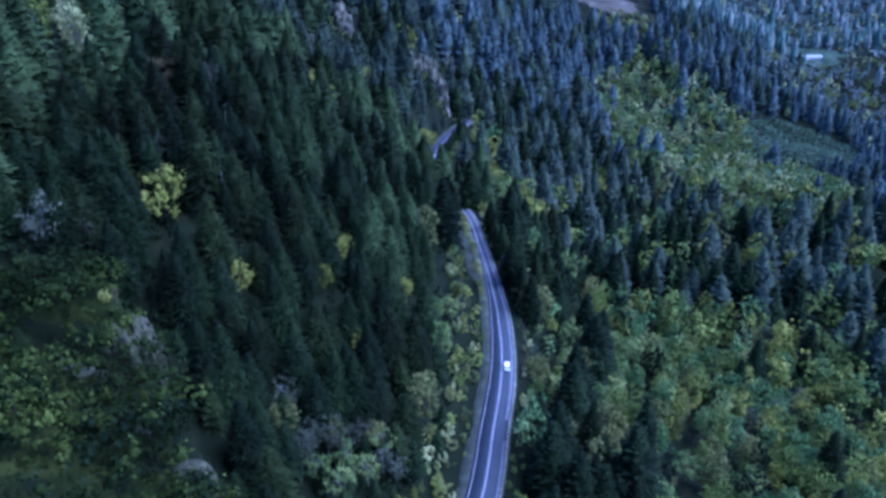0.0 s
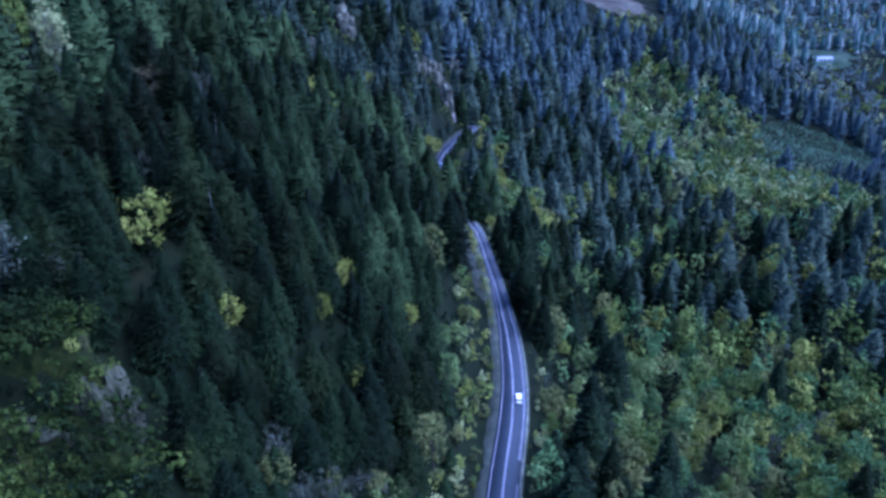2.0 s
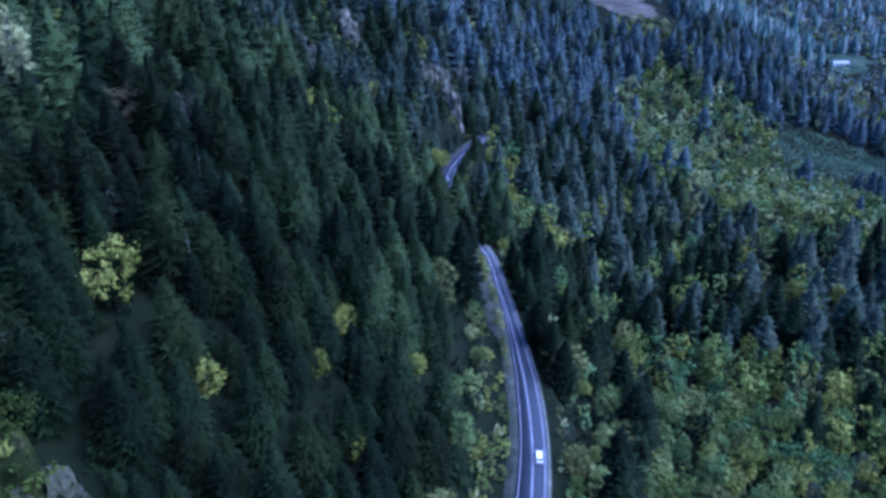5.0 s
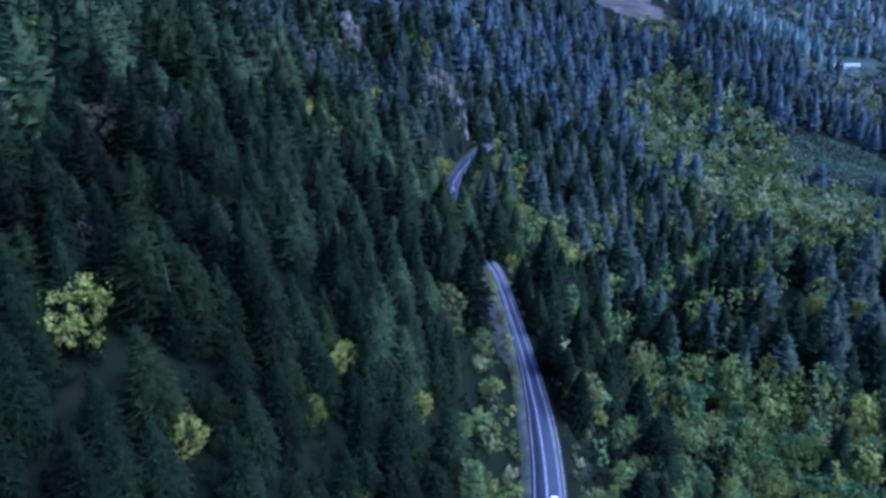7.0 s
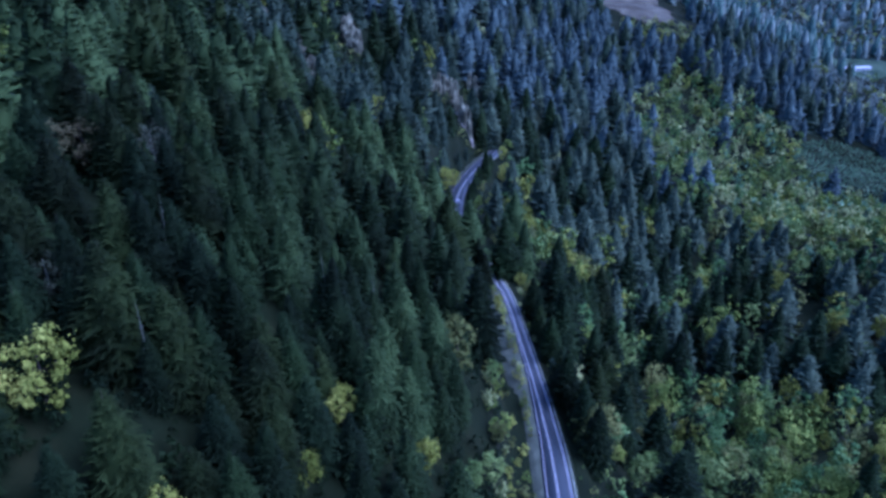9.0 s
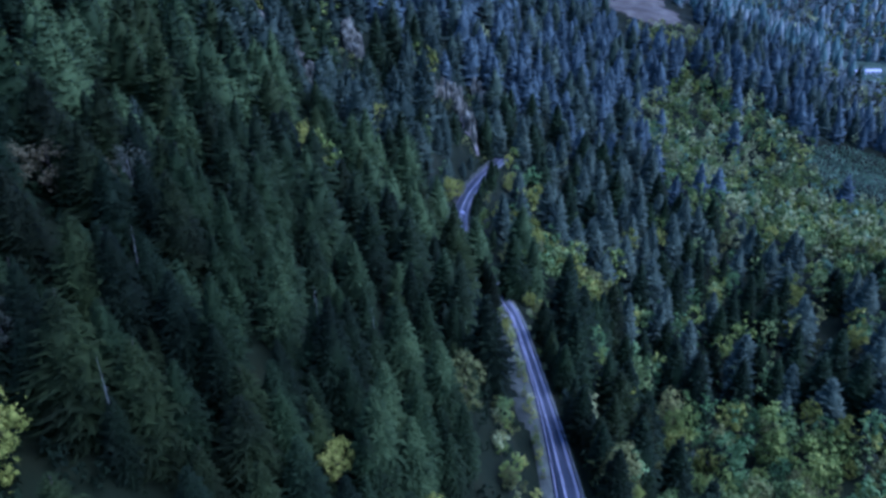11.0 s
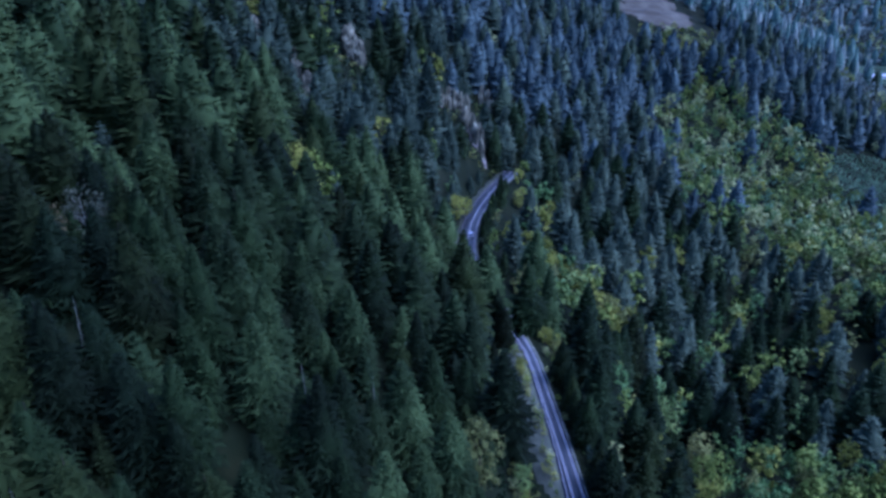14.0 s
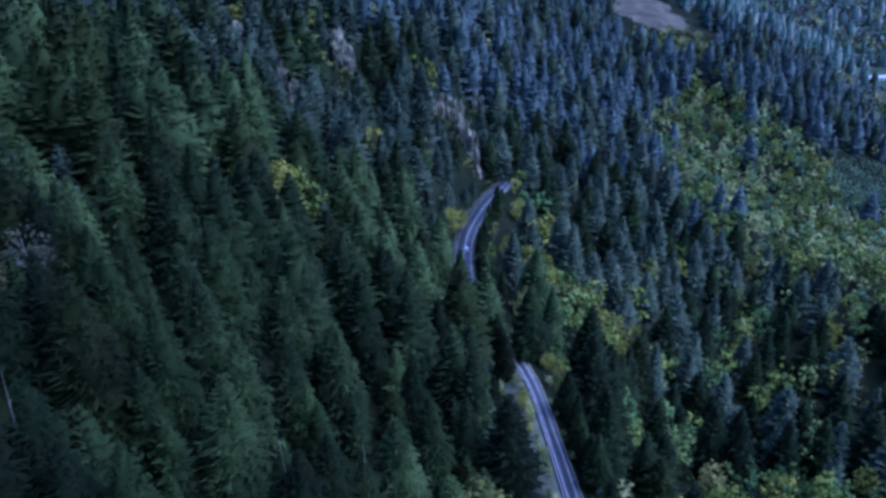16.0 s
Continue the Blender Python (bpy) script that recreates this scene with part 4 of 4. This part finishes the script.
for k in range(5):
    low_models.append(tree("low_shrub", ("olive moss-coloured low shrub on the rock spur", "grey-green low shrub on the rock spur")[k % 2], "shrub",
                           blades_broadleaf(r, 2.0, 1.9, 20, 22, 0.1, 0.0, 0.35), trunk_parts(r, 1.2, 0.04, 2, 0.8, 4), [M_SPUR, M_FIR[2], M_SPUR, M_SPUR, M_FIR[0]][k], M_BARK, "shrubs on the spur"))
spots = []
while len(spots) < 150:
    x, y = r.uniform(-72, -28), r.uniform(48, 103)
    if x < -48.5 + (99 - y) * 0.645 - (4 if y > 91 else 0) and (x > -48.5 + (99 - y) * 0.645 - 9 or r.uniform() < 0.55):
        spots.append((x, y))
planted(low_models, spots, 1.4 + 3.4 * r.uniform(0, 1, 150) ** 2, 2.0, 62, 0.0)
fern_x, fern_y = np.meshgrid(np.arange(-72, -28, 1.7), np.arange(48, 104, 1.7), indexing="ij")
fern_x, fern_y = fern_x.ravel() + r.uniform(-0.8, 0.8, fern_x.size), fern_y.ravel() + r.uniform(-0.8, 0.8, fern_y.size)
sk = (fern_x < -48.0 + (99 - fern_y) * 0.645 - 4 * (fern_y > 91)) & (oval(fern_x, fern_y, -55, 87, 3.6, 1.6) > 1) & (r.uniform(0, 1, fern_x.size) < 0.85)
wood("spur_brush", "dark green ferns and grass tussocks covering the rock spur", fern_x[sk], fern_y[sk], r.uniform(0.7, 2.3, sk.sum()), LAST_LEAF, [M_SPUR, M_FIR[2], M_FIR[0], M_FIR[4]], [0.3, 0.3, 0.25, 0.15], 66)
wood("bare_slope_brush", "pale green brush along the foot of the bare slope", r.uniform(146, 212, 200), r.uniform(694, 752, 200), r.uniform(3, 8, 200), LAST_LEAF, [M_PALE_LEAF, M_LEAF[2], M_LEAF[0]], [0.45, 0.3, 0.25], 63)

# ---- guard rail ----


def box(bm, x0, x1, y0, y1, z0, z1):
    v = [bm.verts.new((x, y, z)) for x in (x0, x1) for y in (y0, y1) for z in (z0, z1)]
    for f in ((0, 1, 3, 2), (4, 6, 7, 5), (0, 4, 5, 1), (2, 3, 7, 6), (0, 2, 6, 4), (1, 5, 7, 3)):
        bm.faces.new([v[k] for k in f])
    return v


def part(name, bm, mat, parent, label="", bevel=0.0):
    if bevel:
        bmesh.ops.bevel(bm, geom=bm.edges[:], offset=bevel, segments=2, affect="EDGES", profile=0.6)
    bmesh.ops.recalc_face_normals(bm, faces=bm.faces[:])
    me = bpy.data.meshes.new(name)
    bm.to_mesh(me)
    bm.free()
    me.materials.append(mat)
    ob = new(name, me)
    ob.parent = parent
    if label:
        tagged(ob, label)
    return ob


rail = tagged(new("guard_rail"), "galvanised steel guard rail on posts along the valley side", "guard rail")
seg = np.flatnonzero((LINE[:, 1] > 100) & (LINE[:, 1] < 265))
profile = [(-0.02, 0.42), (0.05, 0.5), (-0.02, 0.57), (0.05, 0.65), (-0.02, 0.73), (0.01, 0.73), (0.08, 0.65), (0.01, 0.57), (0.08, 0.5), (0.01, 0.42)]
zz = road_z(LINE[seg, 1])
rail_d = np.interp(LINE[seg, 1], *beside(RAILSIDE, 1.0))
pts = np.stack([np.c_[LINE[seg] + LINE_SIDE[seg] * (rail_d[:, None] - o), zz + h] for o, h in profile], 1).reshape(-1, 3)
mesh_object("rail_beam", pts, grid_faces(len(seg), len(profile)), [M_STEEL], parent=rail)
post_mesh = None
for k, d in zip(seg[::2], rail_d[::2]):
    if post_mesh is None:
        bm = bmesh.new()
        box(bm, -0.06, 0.06, -0.08, 0.08, -0.6, 0.72)
        post = part("post", bm, M_STEEL, rail, bevel=0.01)
        post_mesh = post.data
    else:
        post = new("post", post_mesh)
        post.parent = rail
    p = LINE[k] + LINE_SIDE[k] * (d + 0.12)
    post.matrix_basis = pose(p[0], p[1], road_z(p[1]), 0, 0, math.degrees(math.atan2(LINE_AHEAD[k][1], LINE_AHEAD[k][0])))

# ---- cars ----


def lofted(rings):
    """A closed skin through rings of equal length."""
    bm = bmesh.new()
    rows = [[bm.verts.new(p) for p in ring] for ring in rings]
    n = len(rows[0])
    for a, b in zip(rows, rows[1:]):
        for k in range(n):
            bm.faces.new((a[k], a[(k + 1) % n], b[(k + 1) % n], b[k]))
    bm.faces.new(rows[0][::-1])
    bm.faces.new(rows[-1])
    return bm


def car(label, x, y, z, turn, paint):
    base = tagged(new("car"), label, "car")

    def ring(s, half, low, high, tuck):
        return [(s, -half, low), (s, -half * 1.02, (low + high) / 2), (s, -half * tuck, high), (s, half * tuck, high), (s, half * 1.02, (low + high) / 2), (s, half, low)]

    part("body", lofted([ring(-2.3, 0.72, 0.42, 0.78, 0.95), ring(-2.15, 0.86, 0.3, 0.95, 0.95), ring(-1.2, 0.9, 0.26, 1.0, 0.96), ring(0.9, 0.9, 0.26, 0.98, 0.96),
                         ring(1.9, 0.86, 0.28, 0.86, 0.94), ring(2.25, 0.7, 0.42, 0.7, 0.94)]), paint, base, bevel=0.03)
    part("windows", lofted([ring(-2.0, 0.78, 0.93, 1.0, 0.95), ring(-1.55, 0.78, 0.93, 1.5, 0.84), ring(0.3, 0.78, 0.93, 1.5, 0.84), ring(1.1, 0.78, 0.93, 0.99, 0.95)]), M_GLASS, base, "dark glass", bevel=0.02)
    part("roof", lofted([[(s, -w, h), (s, -w, h + 0.06), (s, w, h + 0.06), (s, w, h)] for s, w, h in ((-1.75, 0.6, 1.42), (-1.4, 0.68, 1.49), (0.2, 0.68, 1.49), (0.5, 0.6, 1.4))]), paint, base, bevel=0.015)
    for sx in (-1.4, 1.35):
        for sy in (-0.8, 0.8):
            bm = bmesh.new()
            bmesh.ops.create_cone(bm, cap_ends=True, segments=20, radius1=0.33, radius2=0.33, depth=0.22, matrix=pose(sx, sy, 0.33, 90))
            tyre = part("tyre", bm, M_RUBBER, base, bevel=0.02)
            bm = bmesh.new()
            bmesh.ops.create_cone(bm, cap_ends=True, segments=16, radius1=0.2, radius2=0.2, depth=0.25, matrix=pose(sx, sy, 0.33, 90))
            part("rim", bm, M_STEEL, tyre, "grey metal rim")
    for sy in (-0.6, 0.6):
        bm = bmesh.new()
        box(bm, 2.08, 2.2, sy - 0.16, sy + 0.16, 0.58, 0.72)
        part("headlight", bm, M_LAMP, base, bevel=0.02)
        bm = bmesh.new()
        box(bm, -2.26, -2.14, sy - 0.14, sy + 0.14, 0.72, 0.88)
        part("tail_light", bm, M_RED, base, bevel=0.02)
    base.matrix_basis = pose(x, y, z, 0, 0, turn) @ Matrix.Diagonal((0.86, 0.86, 0.9, 1))
    return base


def on_road(y, d):
    k = int(np.argmin(np.abs(LINE[:, 1] - y)))
    p = LINE[k] + LINE_SIDE[k] * d
    return p[0], p[1], road_z(LINE[k, 1]) + 0.105, math.degrees(math.atan2(LINE_AHEAD[k][1], LINE_AHEAD[k][0]))


x, y, z, a = on_road(161, 1.25)
car("white estate car driving in the lane", x, y, z, a, M_WHITE_PAINT)
x, y, z, a = on_road(346, 1.0)
car("small pale silver car on the road bend", x, y, z, a, M_SILVER_PAINT)

# ---- far farm building in the valley ----
barn = tagged(new("farm_building"), "long low white-roofed farm building in the pasture", "building")
bm = bmesh.new()
box(bm, -17, 17, -4, 4, -1.5, 3.0)
part("wall", bm, M_WALL, barn)
bm = lofted([[(s, -4.8, 2.8), (s, -4.8, 3.0), (s, 0, 4.6), (s, 4.8, 3.0), (s, 4.8, 2.8), (s, 0, 4.3)] for s in (-18, 18)])
part("roof", bm, M_ROOF, barn, "white sheet-metal roof")
for k in range(6):
    bm = bmesh.new()
    box(bm, -15 + 5.4 * k, -13 + 5.4 * k, -4.08, -3.9, 0.9, 2.2)
    part("window", bm, M_GLASS, barn, "dark window")
barn.matrix_basis = pose(432, 846, land([432], [846])[0], 0, 0, 8)
